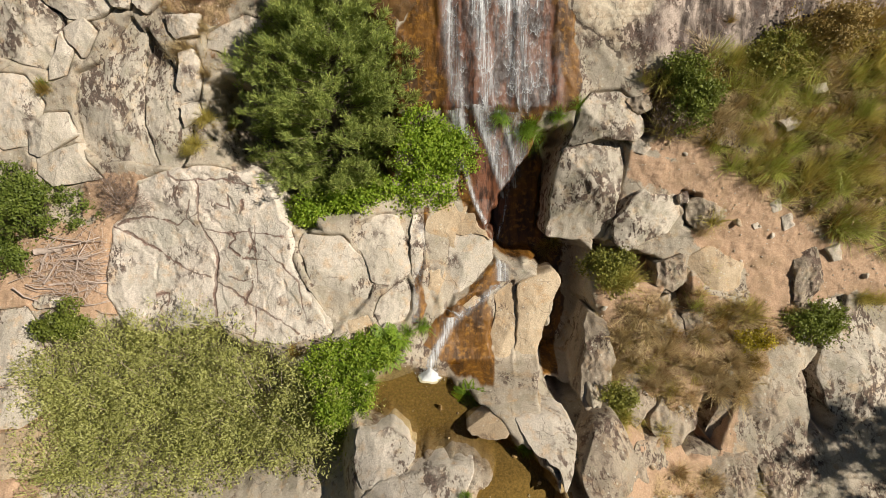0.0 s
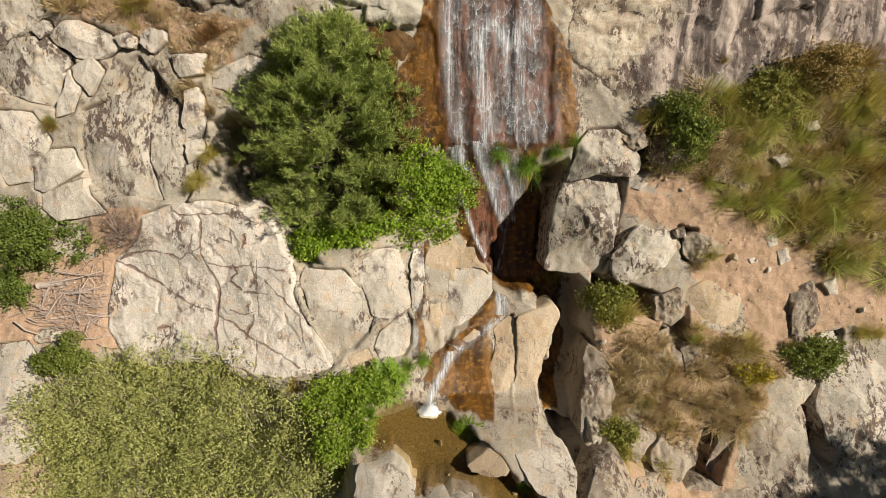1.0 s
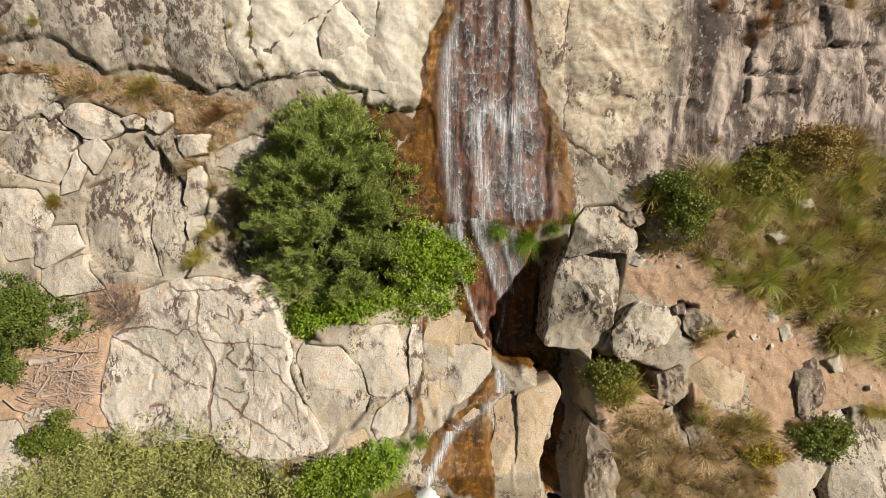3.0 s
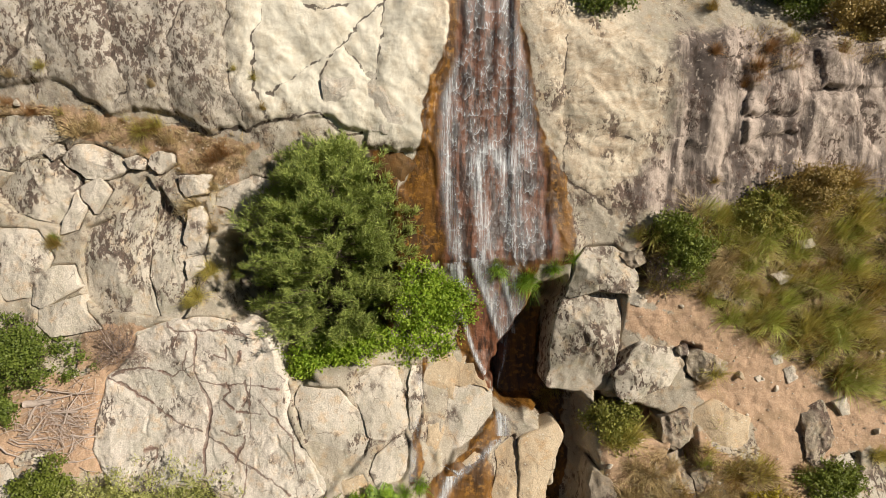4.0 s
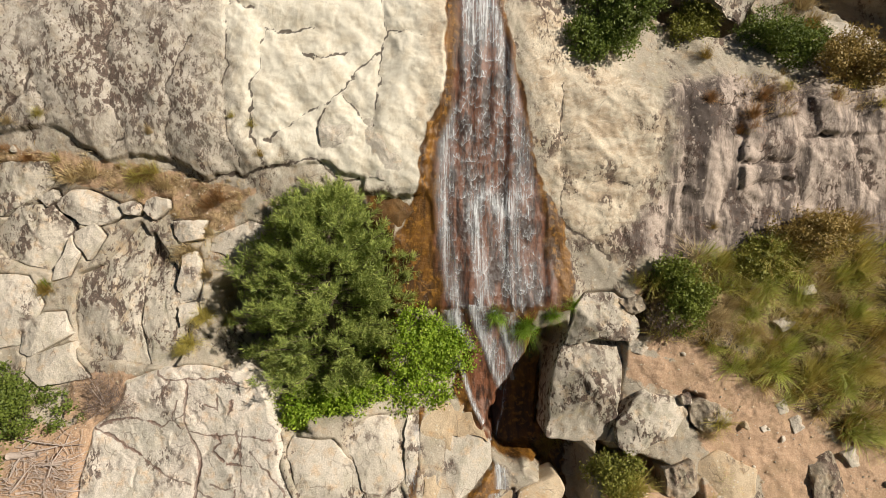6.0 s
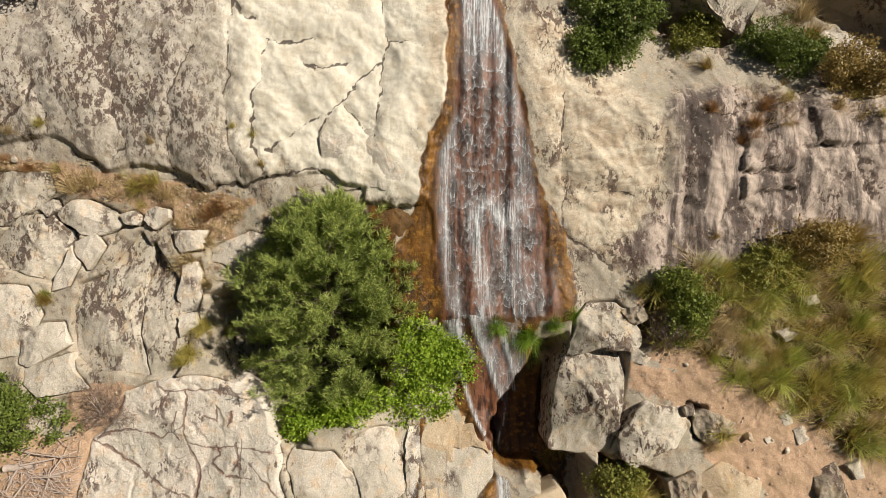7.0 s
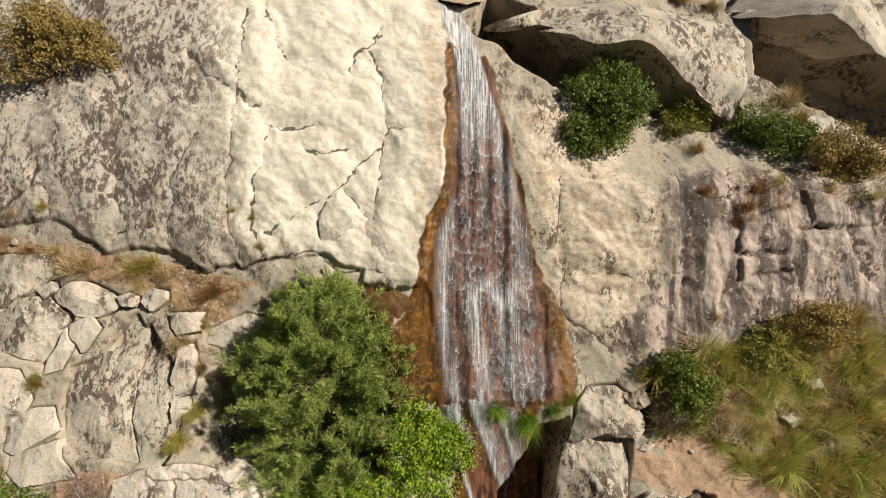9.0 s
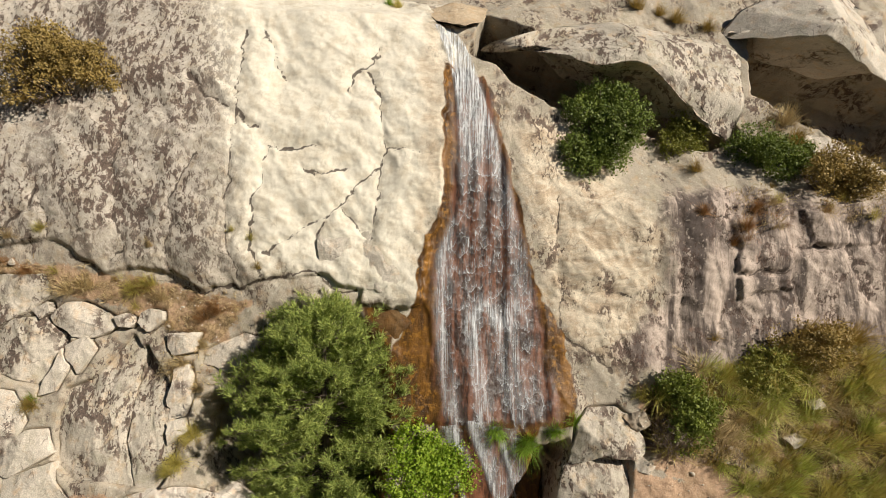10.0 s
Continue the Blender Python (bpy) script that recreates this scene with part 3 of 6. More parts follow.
ZONES.append(("block", [(8.0, 6.13), (8.71, 6.21), (8.97, 6.45), (9.9, 6.63), (9.72, 4.71), (8.94, 4.62), (8.24, 4.47), (8.17, 5.33)]))
ZONES.append(("block", [(10.16, 6.45), (10.92, 6.21), (11.4, 6.29), (12.46, 6.13), (12.37, 5.33), (11.29, 5.22), (10.35, 5.25)]))
ZONES.append(("block", [(8.17, 4.4), (9.72, 4.59), (9.77, 4.1), (8.72, 4.04), (8.26, 3.79)]))
ZONES.append(("hollow", [(-11.49, -6.07), (-9.38, -5.28), (-7.27, -5.06), (-5.72, -5.58), (-4.05, -6.17), (-2.45, -6.88), (-2.04, -7.93), (-1.99, -8.72), (-11.45, -9.47), (-11.61, -7.19)]))
ZONES.append(("recess", [(-6.52, 1.31), (-6.06, 1.47), (-5.28, 1.15), (-4.44, -0.43), (-4.05, -1.64), (-3.37, -2.74), (-3.98, -2.89), (-4.79, -2.39), (-5.46, -1.65), (-6.11, -1.04), (-6.54, -0.42)]))
ROCKS = []
ROCKS.append((SPOTTED, .45, [(-12.02, 2.93), (-11.54, 3.31), (-10.85, 3.39), (-10.09, 2.88), (-10.17, 2.62), (-10.37, 2.16), (-10.70, 1.61), (-11.25, 1.74), (-12.04, 2.00), (-12.64, 2.54)]))
ROCKS.append((SPOTTED, .4, [(-12.30, 4.50), (-10.79, 4.48), (-10.64, 4.10), (-11.17, 3.65), (-12.04, 3.13), (-12.65, 3.31)]))
ROCKS.append((PALE, .4, [(-10.56, 3.39), (-10.17, 3.75), (-9.70, 3.81), (-8.86, 3.39), (-8.79, 3.19), (-9.03, 3.01), (-9.42, 2.88), (-9.88, 2.93), (-10.34, 3.16)]))
ROCKS.append((PALE, .2, [(-11.05, 3.64), (-10.57, 3.83), (-10.50, 3.56), (-10.82, 3.33)]))
ROCKS.append((PALE, .2, [(-8.79, 3.41), (-8.47, 3.49), (-8.24, 3.33), (-8.33, 3.15), (-8.64, 3.15)]))
ROCKS.append((PALE, .3, [(-8.12, 3.48), (-7.81, 3.63), (-7.54, 3.56), (-7.51, 3.33), (-7.90, 3.02), (-8.18, 3.25)]))
ROCKS.append((SPOTTED, .5, [(-9.93, 1.45), (-9.23, 1.73), (-8.34, 2.85), (-8.08, 2.44), (-8.24, 1.45), (-8.25, 0.13), (-8.00, -0.96), (-8.77, -0.77), (-9.54, -0.84), (-10.00, -0.50), (-10.08, 0.13)]))
ROCKS.append((SPOTTED, .55, [(-7.97, 2.57), (-7.72, 2.13), (-7.25, 1.45), (-6.95, 1.16), (-6.97, -0.02), (-7.12, -0.77), (-7.33, -1.06), (-7.89, -0.93), (-8.13, 0.13), (-8.12, 1.44)]))
ROCKS.append((PALE, .25, [(-10.19, 2.55), (-9.97, 2.08), (-10.11, 1.77), (-10.25, 1.46), (-10.70, 1.33), (-10.57, 1.69), (-10.31, 2.24)]))
ROCKS.append((PALE, .3, [(-10.09, 2.63), (-9.54, 2.86), (-9.28, 2.55), (-9.56, 2.08), (-9.71, 1.89), (-9.94, 2.24)]))
ROCKS.append((PALE, .25, [(-7.18, 1.93), (-6.74, 2.12), (-6.60, 1.46), (-6.73, 0.84), (-7.15, 0.71)]))
ROCKS.append((PALE, .22, [(-7.16, 0.60), (-6.78, 0.68), (-6.66, 0.37), (-7.09, 0.06)]))
ROCKS.append((PALE, .3, [(-6.30, 2.48), (-5.90, 2.68), (-5.27, 2.94), (-4.88, 2.79), (-5.38, 2.09), (-5.62, 1.85), (-6.00, 2.06), (-6.35, 2.17)]))
ROCKS.append((PALE, .2, [(-7.32, 2.95), (-6.62, 2.99), (-6.52, 2.64), (-7.02, 2.48), (-7.30, 2.56)]))
ROCKS.append((PALE, .3, [(-11.39, -0.09), (-10.88, 0.39), (-10.35, 0.43), (-10.17, -0.17), (-11.13, -0.72), (-11.43, -0.63)]))
ROCKS.append((PALE, .3, [(-11.24, -0.78), (-10.11, -0.42), (-9.95, -0.94), (-9.62, -1.33), (-10.82, -1.51), (-11.22, -1.16)]))
ROCKS.append((PALE, .3, [(-12.39, 1.46), (-11.38, 1.38), (-10.94, 0.69), (-11.15, 0.30), (-11.50, -0.39), (-12.25, -0.54)]))
ROCKS.append((PALE, .42, [(-3.89, -2.86), (-3.45, -2.90), (-2.84, -2.93), (-2.21, -3.56), (-1.90, -3.88), (-2.11, -4.58), (-2.48, -5.00), (-2.90, -5.15), (-3.37, -4.84), (-3.63, -4.27), (-3.88, -3.70), (-4.05, -3.09)]))
ROCKS.append((PALE, .3, [(-4.07, -4.35), (-3.67, -4.48), (-3.25, -5.04), (-2.78, -5.24), (-3.22, -5.52), (-3.85, -5.44), (-4.17, -4.89)]))
ROCKS.append((PALE, .38, [(-2.38, -2.64), (-1.92, -2.40), (-1.30, -2.34), (-0.95, -2.31), (-0.92, -3.15), (-0.95, -3.98), (-1.44, -4.26), (-2.05, -4.19), (-2.14, -3.57), (-2.53, -3.18)]))
ROCKS.append((PALE, .35, [(-1.77, -4.63), (-1.03, -4.08), (-0.92, -4.34), (-0.93, -4.95), (-1.11, -5.23), (-1.72, -5.35), (-1.90, -5.03)]))
ROCKS.append((PALE, .35, [(-0.89, -2.39), (-0.53, -2.37), (-0.57, -3.62), (-0.72, -4.23), (-0.88, -4.06), (-0.92, -3.16)]))
ROCKS.append((TAN, .2, [(-2.72, -5.19), (-2.12, -5.07), (-1.96, -5.42), (-2.18, -5.57), (-2.63, -5.62)]))
ROCKS.append((TAN, .25, [(-0.44, -1.94), (0.29, -1.93), (0.78, -2.13), (0.39, -2.90), (0.22, -3.67), (-0.03, -3.81), (-0.41, -3.65), (-0.48, -2.73)]))
ROCKS.append((TAN, .22, [(-0.41, -3.83), (-0.03, -3.77), (0.05, -4.11), (-0.11, -4.54), (-0.27, -4.75), (-0.41, -4.38)]))
ROCKS.append((PALE, .4, [(0.29, -2.98), (0.94, -2.93), (1.41, -3.24), (1.45, -3.66), (0.76, -4.40), (0.31, -4.57), (0.06, -5.09), (-0.03, -4.50), (0.10, -3.79)]))
ROCKS.append((TAN, .3, [(0.53, -2.43), (0.86, -2.41), (1.10, -2.76), (1.39, -3.11), (0.94, -2.92), (0.37, -2.97)]))
ROCKS.append((TAN, .2, [(0.52, -4.88), (0.92, -4.60), (1.09, -4.66), (1.00, -4.84), (0.60, -5.02)]))
ROCKS.append((TAN, .45, [(1.43, -4.65), (1.98, -4.29), (2.12, -4.77), (2.05, -5.67), (1.97, -6.29), (1.86, -6.56), (1.48, -6.53), (1.35, -5.68), (1.50, -5.07)]))
ROCKS.append((TAN, .5, [(2.13, -4.34), (2.61, -4.16), (3.16, -3.98), (3.38, -4.30), (2.98, -5.05), (2.74, -5.95), (2.57, -6.45), (2.59, -6.68), (2.00, -6.59), (2.09, -5.67)]))
ROCKS.append((PALE, .5, [(1.77, -6.98), (2.30, -6.91), (2.82, -6.98), (3.23, -7.19), (3.02, -7.62), (2.78, -7.81), (2.59, -7.60), (2.25, -7.42)]))
ROCKS.append((TAN, .22, [(0.59, -7.16), (1.45, -6.81), (2.52, -6.77), (2.36, -6.94), (1.78, -7.05), (1.52, -7.23), (0.95, -7.22)]))
ROCKS.append((PALE, .4, [(-2.08, -7.16), (-1.36, -7.11), (-0.91, -7.27), (-0.68, -7.51), (-0.95, -7.70), (-1.28, -7.85), (-1.82, -8.08), (-2.13, -7.69)]))
ROCKS.append((PALE, .5, [(-1.94, -8.34), (-1.42, -7.84), (-0.47, -7.60), (0.36, -7.48), (0.71, -7.54), (0.40, -7.91), (0.20, -8.37), (-2.12, -8.81)]))
ROCKS.append((DARKER, .8, [(3.75, -7.19), (4.26, -7.01), (4.75, -7.73), (4.46, -8.05), (3.95, -8.40), (3.44, -8.30), (3.15, -7.79)]))
ROCKS.append((DARKER, .6, [(7.11, -8.07), (8.34, -6.13), (9.46, -5.58), (9.85, -6.13), (9.85, -7.19), (9.50, -7.82), (9.02, -8.35), (8.01, -8.23), (7.40, -8.35)]))
ROCKS.append((SPOTTED, .7, [(10.72, -4.99), (11.05, -4.54), (12.10, -4.74), (12.88, -4.99), (12.48, -7.67), (11.53, -7.82), (10.58, -7.57), (10.32, -6.64)]))
ROCKS.append((DARKER, .4, [(5.82, -8.47), (7.03, -8.28), (8.78, -8.54), (9.60, -8.92), (9.35, -9.50), (5.53, -9.31)]))
ROCKS.append((DARKER, .90, [(4.07, -5.05), (4.52, -5.26), (4.65, -6.21), (4.43, -6.9), (4.25, -7.11), (3.74, -7.14), (3.66, -6.92), (3.88, -5.94)]))
ROCKS.append((TAN, .35, [(6.53, -3.73), (7.45, -3.20), (8.43, -3.69), (8.28, -4.46), (7.62, -4.57), (6.99, -4.34)]))
ROCKS.append((DARKER, .35, [(6.74, -1.98), (7.10, -1.82), (7.86, -2.13), (7.75, -2.60), (7.12, -2.79), (6.78, -2.45)]))
ROCKS.append((DARKER, .35, [(6.00, -6.98), (6.79, -6.87), (6.73, -7.75), (6.06, -8.17), (5.55, -7.85), (5.50, -7.42)]))
ROCKS.append((SPOTTED, 1.00, [(4.03, 0.94), (4.79, 0.99), (5.09, 0.72), (5.40, 0.26), (5.40, -0.12), (5.18, -0.36), (4.43, -0.21), (3.68, -0.41), (3.41, -0.57), (3.67, 0.09), (3.72, 0.56)]))
ROCKS.append((SPOTTED, 1.35, [(3.38, -0.55), (4.09, -0.23), (5.06, -0.37), (4.97, -1.25), (4.83, -1.86), (4.75, -2.46), (4.58, -3.05), (3.77, -3.10), (2.99, -3.02), (3.05, -2.37), (3.13, -1.45)]))
ROCKS.append((SPOTTED, 0.70, [(5.51, -1.65), (6.1, -1.79), (6.77, -1.86), (6.62, -2.32), (6.32, -2.78), (5.64, -3.06), (5.1, -3.38), (4.82, -3.1), (4.76, -2.51), (5.07, -2.2), (5.29, -1.81)]))
ROCKS.append((SPOTTED, 1.6, [(1.39, 11.69), (2.03, 12.16), (3.74, 12.51), (5.07, 12.24), (7.07, 11.85), (8.52, 11.56), (9.04, 11.27), (8.77, 9.33), (8.38, 8.38), (8.12, 8.9), (7.41, 9.59), (6.68, 10.25), (5.71, 10.52), (4.5, 10.39), (3.55, 10.87), (2.61, 11.33), (1.82, 11.35)]))
ROCKS.append((PALE, 1.5, [(9.04, 12.33), (9.65, 11.99), (10.76, 11.67), (11.83, 11.28), (12.64, 10.86), (12.97, 10.67), (14.04, 10.29), (14.9, 13.29), (11.71, 13.71), (9.68, 13.06)]))
ROCKS.append((TAN, .4, [(-0.40, 12.86), (0.49, 13.54), (1.60, 13.30), (1.42, 12.33), (0.82, 11.92), (-0.05, 12.26)]))
ROCKS.append((PALE, .3, [(10.89, 9.00), (11.69, 8.69), (12.98, 7.64), (13.39, 7.04), (12.67, 6.96), (11.88, 7.70), (11.09, 8.30)]))
ROCKS.append((DARKER, .16, [(5.73, -4.76), (6.51, -4.45), (6.68, -5.63), (6.42, -6.21), (5.81, -6.22), (5.55, -5.50)]))
ROCKS.append((DARKER, .16, [(4.89, -6.38), (5.66, -6.22), (5.70, -7.19), (5.04, -7.57), (4.62, -7.13)]))
ROCKS.append((DARKER, .16, [(6.65, -5.06), (7.45, -4.76), (8.00, -5.62), (7.63, -6.19), (6.88, -6.05)]))
ROCKS.append((DARKER, .5, [(9.89, -3.51), (10.51, -3.21), (10.68, -4.13), (10.19, -5.04), (9.83, -4.74)]))
ROCKS.append((PALE, .25, [(10.79, -3.24), (11.10, -3.12), (11.18, -3.55), (10.92, -3.63)]))
ROCKS.append((DARKER, .35, [(4.96, -7.87), (5.79, -7.88), (6.00, -8.50), (5.45, -8.86), (4.51, -8.55)]))
ROCKS.append((DARKER, .45, [(7.44, -8.44), (8.05, -8.32), (8.17, -9.00), (7.73, -9.48), (7.17, -9.36)]))
ROCKS.append((DARKER, .5, [(8.30, -8.42), (9.04, -8.42), (9.06, -9.22), (8.30, -9.46)]))
ROCKS.append((DARKER, .16, [(5.91, -3.70), (6.68, -3.39), (6.76, -4.16), (6.37, -4.47), (5.98, -4.24)]))
ROCKS.append((SPOTTED, .3, [(7.14, -0.05), (7.66, 0.06), (8.62, -0.49), (8.48, -0.69), (7.86, -0.49), (7.27, -0.34)]))
ROCKS.append((SPOTTED, .25, [(9.03, 0.21), (9.47, 0.35), (9.72, 0.13), (9.36, -0.05)]))
ROCKS.append((PALE, .25, [(9.84, 1.16), (10.21, 1.23), (10.30, 1.01), (9.93, 0.94)]))
ROCKS.append((DARKER, .3, [(4.91, 0.79), (5.50, 0.94), (5.67, 0.57), (5.25, 0.35)]))
ROCKS.append((PALE, .25, [(-13.11, -5.15), (-11.87, -5.00), (-11.34, -5.73), (-11.28, -6.57), (-11.82, -6.98), (-12.77, -6.84)]))
ROCKS.append((PALE, .2, [(-12.76, -7.13), (-11.54, -6.99), (-11.11, -7.68), (-11.52, -7.94), (-12.60, -7.94)]))
ROCKS.append((SPOTTED, .25, [(-11.73, -4.87), (-11.45, -4.64), (-10.95, -4.72), (-11.00, -4.94), (-11.54, -5.03)]))
ROCKS.append((TAN, .2, [(-12.53, -8.20), (-11.21, -8.01), (-10.73, -8.45), (-10.83, -9.09), (-12.33, -9.09)]))
ROCKS.append((PALE, .15, [(-4.47, -6.16), (-3.66, -6.00), (-3.56, -6.19), (-4.32, -6.42)]))
ROCKS.append((RUSTY, .16, [(-1.91, 3.57), (-1.21, 3.72), (-0.44, 3.79), (-0.25, 3.41), (-0.20, 2.64), (-0.91, 2.53), (-1.54, 2.64), (-1.85, 3.03)]))
ROCKS.append((PALE, .2, [(-3.23, 5.45), (-2.88, 5.83), (-2.57, 5.83), (-2.26, 5.22), (-2.64, 4.69), (-3.18, 4.61)]))
ROCKS.append((PALE, .22, [(-2.57, 5.67), (-1.81, 5.67), (-0.50, 5.45), (-0.38, 4.77), (-1.11, 4.01), (-2.03, 4.19), (-2.34, 4.76)]))
ROCKS.append((PALE, .15, [(5.16, -0.35), (5.34, -0.27), (5.65, -0.50), (5.51, -0.67), (5.24, -0.58)]))
ROCKS.append((PALE, .15, [(9.41, -2.39), (9.63, -2.29), (9.77, -2.63), (9.54, -2.77)]))
ROCKS.append((PALE, .12, [(8.59, -2.60), (8.81, -2.49), (8.92, -2.66), (8.68, -2.74)]))
ROCKS.append((PALE, .12, [(9.03, -2.00), (9.25, -1.87), (9.37, -2.19), (9.17, -2.27)]))
ROCKS.append((SPOTTED, .15, [(6.48, -1.77), (6.71, -1.69), (6.83, -1.94), (6.59, -2.00)]))
ROCKS.append((PALE, 0.25, [(-7.12, 2.89), (-6.48, 2.97), (-6.64, 2.45), (-7.21, 2.42)]))
TUFTS = []
TUFTS += [("dry", s, u, v) for s, u, v in ((0.6, 7.97, 0.65), (0.6, 7.47, 0.35), (0.7, 10.50, 1.09), (0.5, 8.65, -0.09), (0.5, 7.19, -2.82), (0.8, 8.22, -5.11), (0.7, 7.88, -6.26), (0.7, 7.47, -6.94), (0.6, 6.49, -6.27), (0.6, 5.27, -6.30), (0.6, 5.76, -5.56), (0.6, 4.60, -6.55), (0.5, 5.99, -6.55), (0.6, 7.15, -5.68), (0.5, 6.86, -5.25), (0.5, 9.72, -5.04), (0.65, -9.58, 4.22), (0.55, -10.07, 4.10), (0.65, -7.60, 3.92), (0.45, -6.41, 2.64),)]
TUFTS += [("dry", s, u, v) for s, u, v in ((0.4, -6.90, 2.17), (0.35, -7.73, 5.30), (0.4, -7.33, 3.10), (0.4, -11.48, 5.55), (0.4, -6.43, 1.46), (0.35, -6.83, 1.93), (0.5, -7.19, 1.99), (0.8, 10.58, 9.25), (0.6, 5.63, -5.12), (0.6, 6.05, -5.99), (0.6, 4.97, -5.72), (0.6, 6.93, -6.39), (0.6, 8.08, -5.68), (0.6, 7.37, -6.53), (0.6, 8.10, -6.80), (0.5, 5.63, -6.79), (0.5, 4.98, -6.89), (0.5, 6.05, -8.69), (0.5, 7.02, -8.96),)]
TUFTS += [("green", s, u, v) for s, u, v in ((0.75, 7.95, -1.00), (0.6, 7.43, -0.50), (0.6, 8.45, 0.35), (0.85, 9.11, -1.07), (0.8, 10.48, -0.09), (0.8, 9.45, -0.50), (0.8, 10.86, -1.61), (0.9, 11.17, -2.63), (0.7, 11.68, -2.87), (0.8, 8.98, 1.16), (0.8, 9.92, 0.80), (0.8, 11.08, 1.38), (0.7, 11.33, 0.43), (0.6, 8.37, -0.32), (0.7, 8.72, 0.72), (0.5, 7.06, -4.88), (0.65, 6.11, -7.90), (0.5, 7.53, -3.96),)]
TUFTS += [("lush", s, u, v) for s, u, v in ((0.45, 1.98, -7.48), (0.4, 0.83, -7.00), (0.35, 0.47, -6.81), (0.3, 0.48, -7.86), (0.35, -10.88, 1.18), (0.35, -1.50, 13.35), (0.5, 1.55, 0.43), (0.45, 1.67, 0.26), (0.6, 2.35, -0.05), (0.6, 2.50, 0.11), (0.5, 3.16, 0.39), (0.45, 3.67, 0.65), (0.5, -2.16, -6.75), (0.5, -1.96, -6.55), (0.5, -2.28, -6.91), (0.45, -0.61, -5.36), (0.45, -1.00, -5.52),)]
TUFTS += [("ochre", s, u, v) for s, u, v in ((0.9, 10.65, 2.67), (0.8, 11.46, 2.74), (0.7, 10.17, 2.88), (0.5, 3.22, -3.69), (0.4, -4.05, -5.95), (0.3, -4.81, 4.69), (0.45, -10.82, 1.06), (0.3, -9.54, -3.22), (0.6, 6.52, 13.40), (0.6, 7.74, 12.96), (0.5, 8.68, 12.61), (0.5, 7.23, 13.22), (0.8, 11.47, 7.46), (0.7, 11.61, 6.88), (0.7, 12.21, 7.46), (0.7, 10.74, 8.61), (0.6, 9.79, 10.29), (0.3, 7.61, 2.79), (0.45, 7.57, 7.64), (0.5, 7.82, -5.11),)]
TUFTS += [("ochre", s, u, v) for s, u, v in ((0.5, 8.49, -6.26),)]
TUFTS += [("olive", s, u, v) for s, u, v in ((0.8, 9.98, -1.25), (0.7, 11.27, -1.07), (0.9, 9.22, 2.11), (0.8, 9.98, 1.89), (0.8, 11.65, 1.67), (0.7, 8.42, 1.82), (0.7, 7.74, 1.74), (0.6, 7.18, 1.16), (0.6, 9.70, 0.06), (0.8, 4.62, -4.29), (0.7, 5.09, -4.21), (0.6, 4.39, -3.91), (0.7, 4.87, -3.75), (0.45, 3.46, -3.49), (0.6, 7.55, -2.50), (0.7, 8.54, -5.04), (0.6, 4.63, -7.04), (0.5, 4.68, -7.40), (0.5, 11.81, -4.66), (0.5, 12.28, -4.74),)]
TUFTS += [("olive", s, u, v) for s, u, v in ((0.55, -8.35, 4.17), (0.5, -7.86, 4.32), (0.55, -6.55, 0.28), (0.45, -6.31, 0.05), (0.3, -10.59, 5.77), (0.25, -5.52, 5.69), (0.28, -5.03, 5.50), (0.5, -6.83, -0.39), (0.45, -6.98, -0.63), (0.4, -1.22, 13.20),)]
TUFTS += [("rusty", s, u, v) for s, u, v in ((0.55, -6.06, 3.57), (0.5, -6.38, 3.42), (0.4, -11.18, 4.65), (0.5, 8.50, 5.78), (0.4, 8.16, 5.38), (0.4, 7.37, 6.25), (0.5, 8.87, 6.33),)]
FERNS = []
FERNS += [("lush", s, u, v) for s, u, v in ((0.55, -2.21, -5.89), (0.55, -1.61, -5.71), (0.5, -1.23, -5.66), (0.55, -2.50, -6.28), (0.5, -1.91, -6.18), (0.5, -2.83, -5.80), (0.5, 0.69, -6.94), (0.45, -1.45, -6.08),)]
BUSHES = []
BUSHES.append(("dark", 4.78, 9.10, 1.65, 1.50, 0.60))
BUSHES.append(("dark", 4.33, 8.06, 0.99, 0.90, 0.45))
BUSHES.append(("olivel", 7.33, 8.80, 1.04, 1.10, 0.40))
BUSHES.append(("dark", 9.70, 8.12, 1.77, 1.29, 0.50))
BUSHES.append(("ochrel", -10.32, 10.11, 2.01, 1.31, 0.40))
BUSHES.append(("dark", -11.48, -2.10, 2.09, 1.46, 0.45))
BUSHES.append(("dark", -12.41, -3.47, 0.65, 0.82, 0.35))
BUSHES.append(("twig", -9.20, -1.79, 1.17, 0.82, 0.35))
BUSHES.append(("green", -10.63, -5.42, 0.93, 0.79, 0.30))
BUSHES.append(("green", 6.78, 0.57, 1.01, 0.83, 0.35))
BUSHES.append(("green", 6.42, 1.51, 0.83, 0.64, 0.35))
BUSHES.append(("twig", 6.23, 0.21, 0.82, 0.69, 0.30))
BUSHES.append(("green", 10.25, -5.29, 1.02, 0.61, 0.30))
BUSHES.append(("lime", -0.36, -0.90, 1.27, 1.50, -0.05))
BUSHES.append(("lime", -2.85, -2.15, 1.50, 0.75, -0.45))
BUSHES.append(("lime", -1.35, -1.80, 0.95, 0.80, -0.25))
BUSHES.append(("fresh", -2.90, -6.30, 1.01, 0.84, 0.45))
BUSHES.append(("fresh", -1.90, -5.86, 0.93, 0.59, 0.35))
BUSHES.append(("fresh", -2.54, -7.01, 0.83, 1.00, 0.40))
BUSHES.append(("willow", -9.36, -8.03, 3.14, 3.14, -1.74))
BUSHES.append(("willow", -7.29, -7.25, 3.34, 2.75, -1.77))
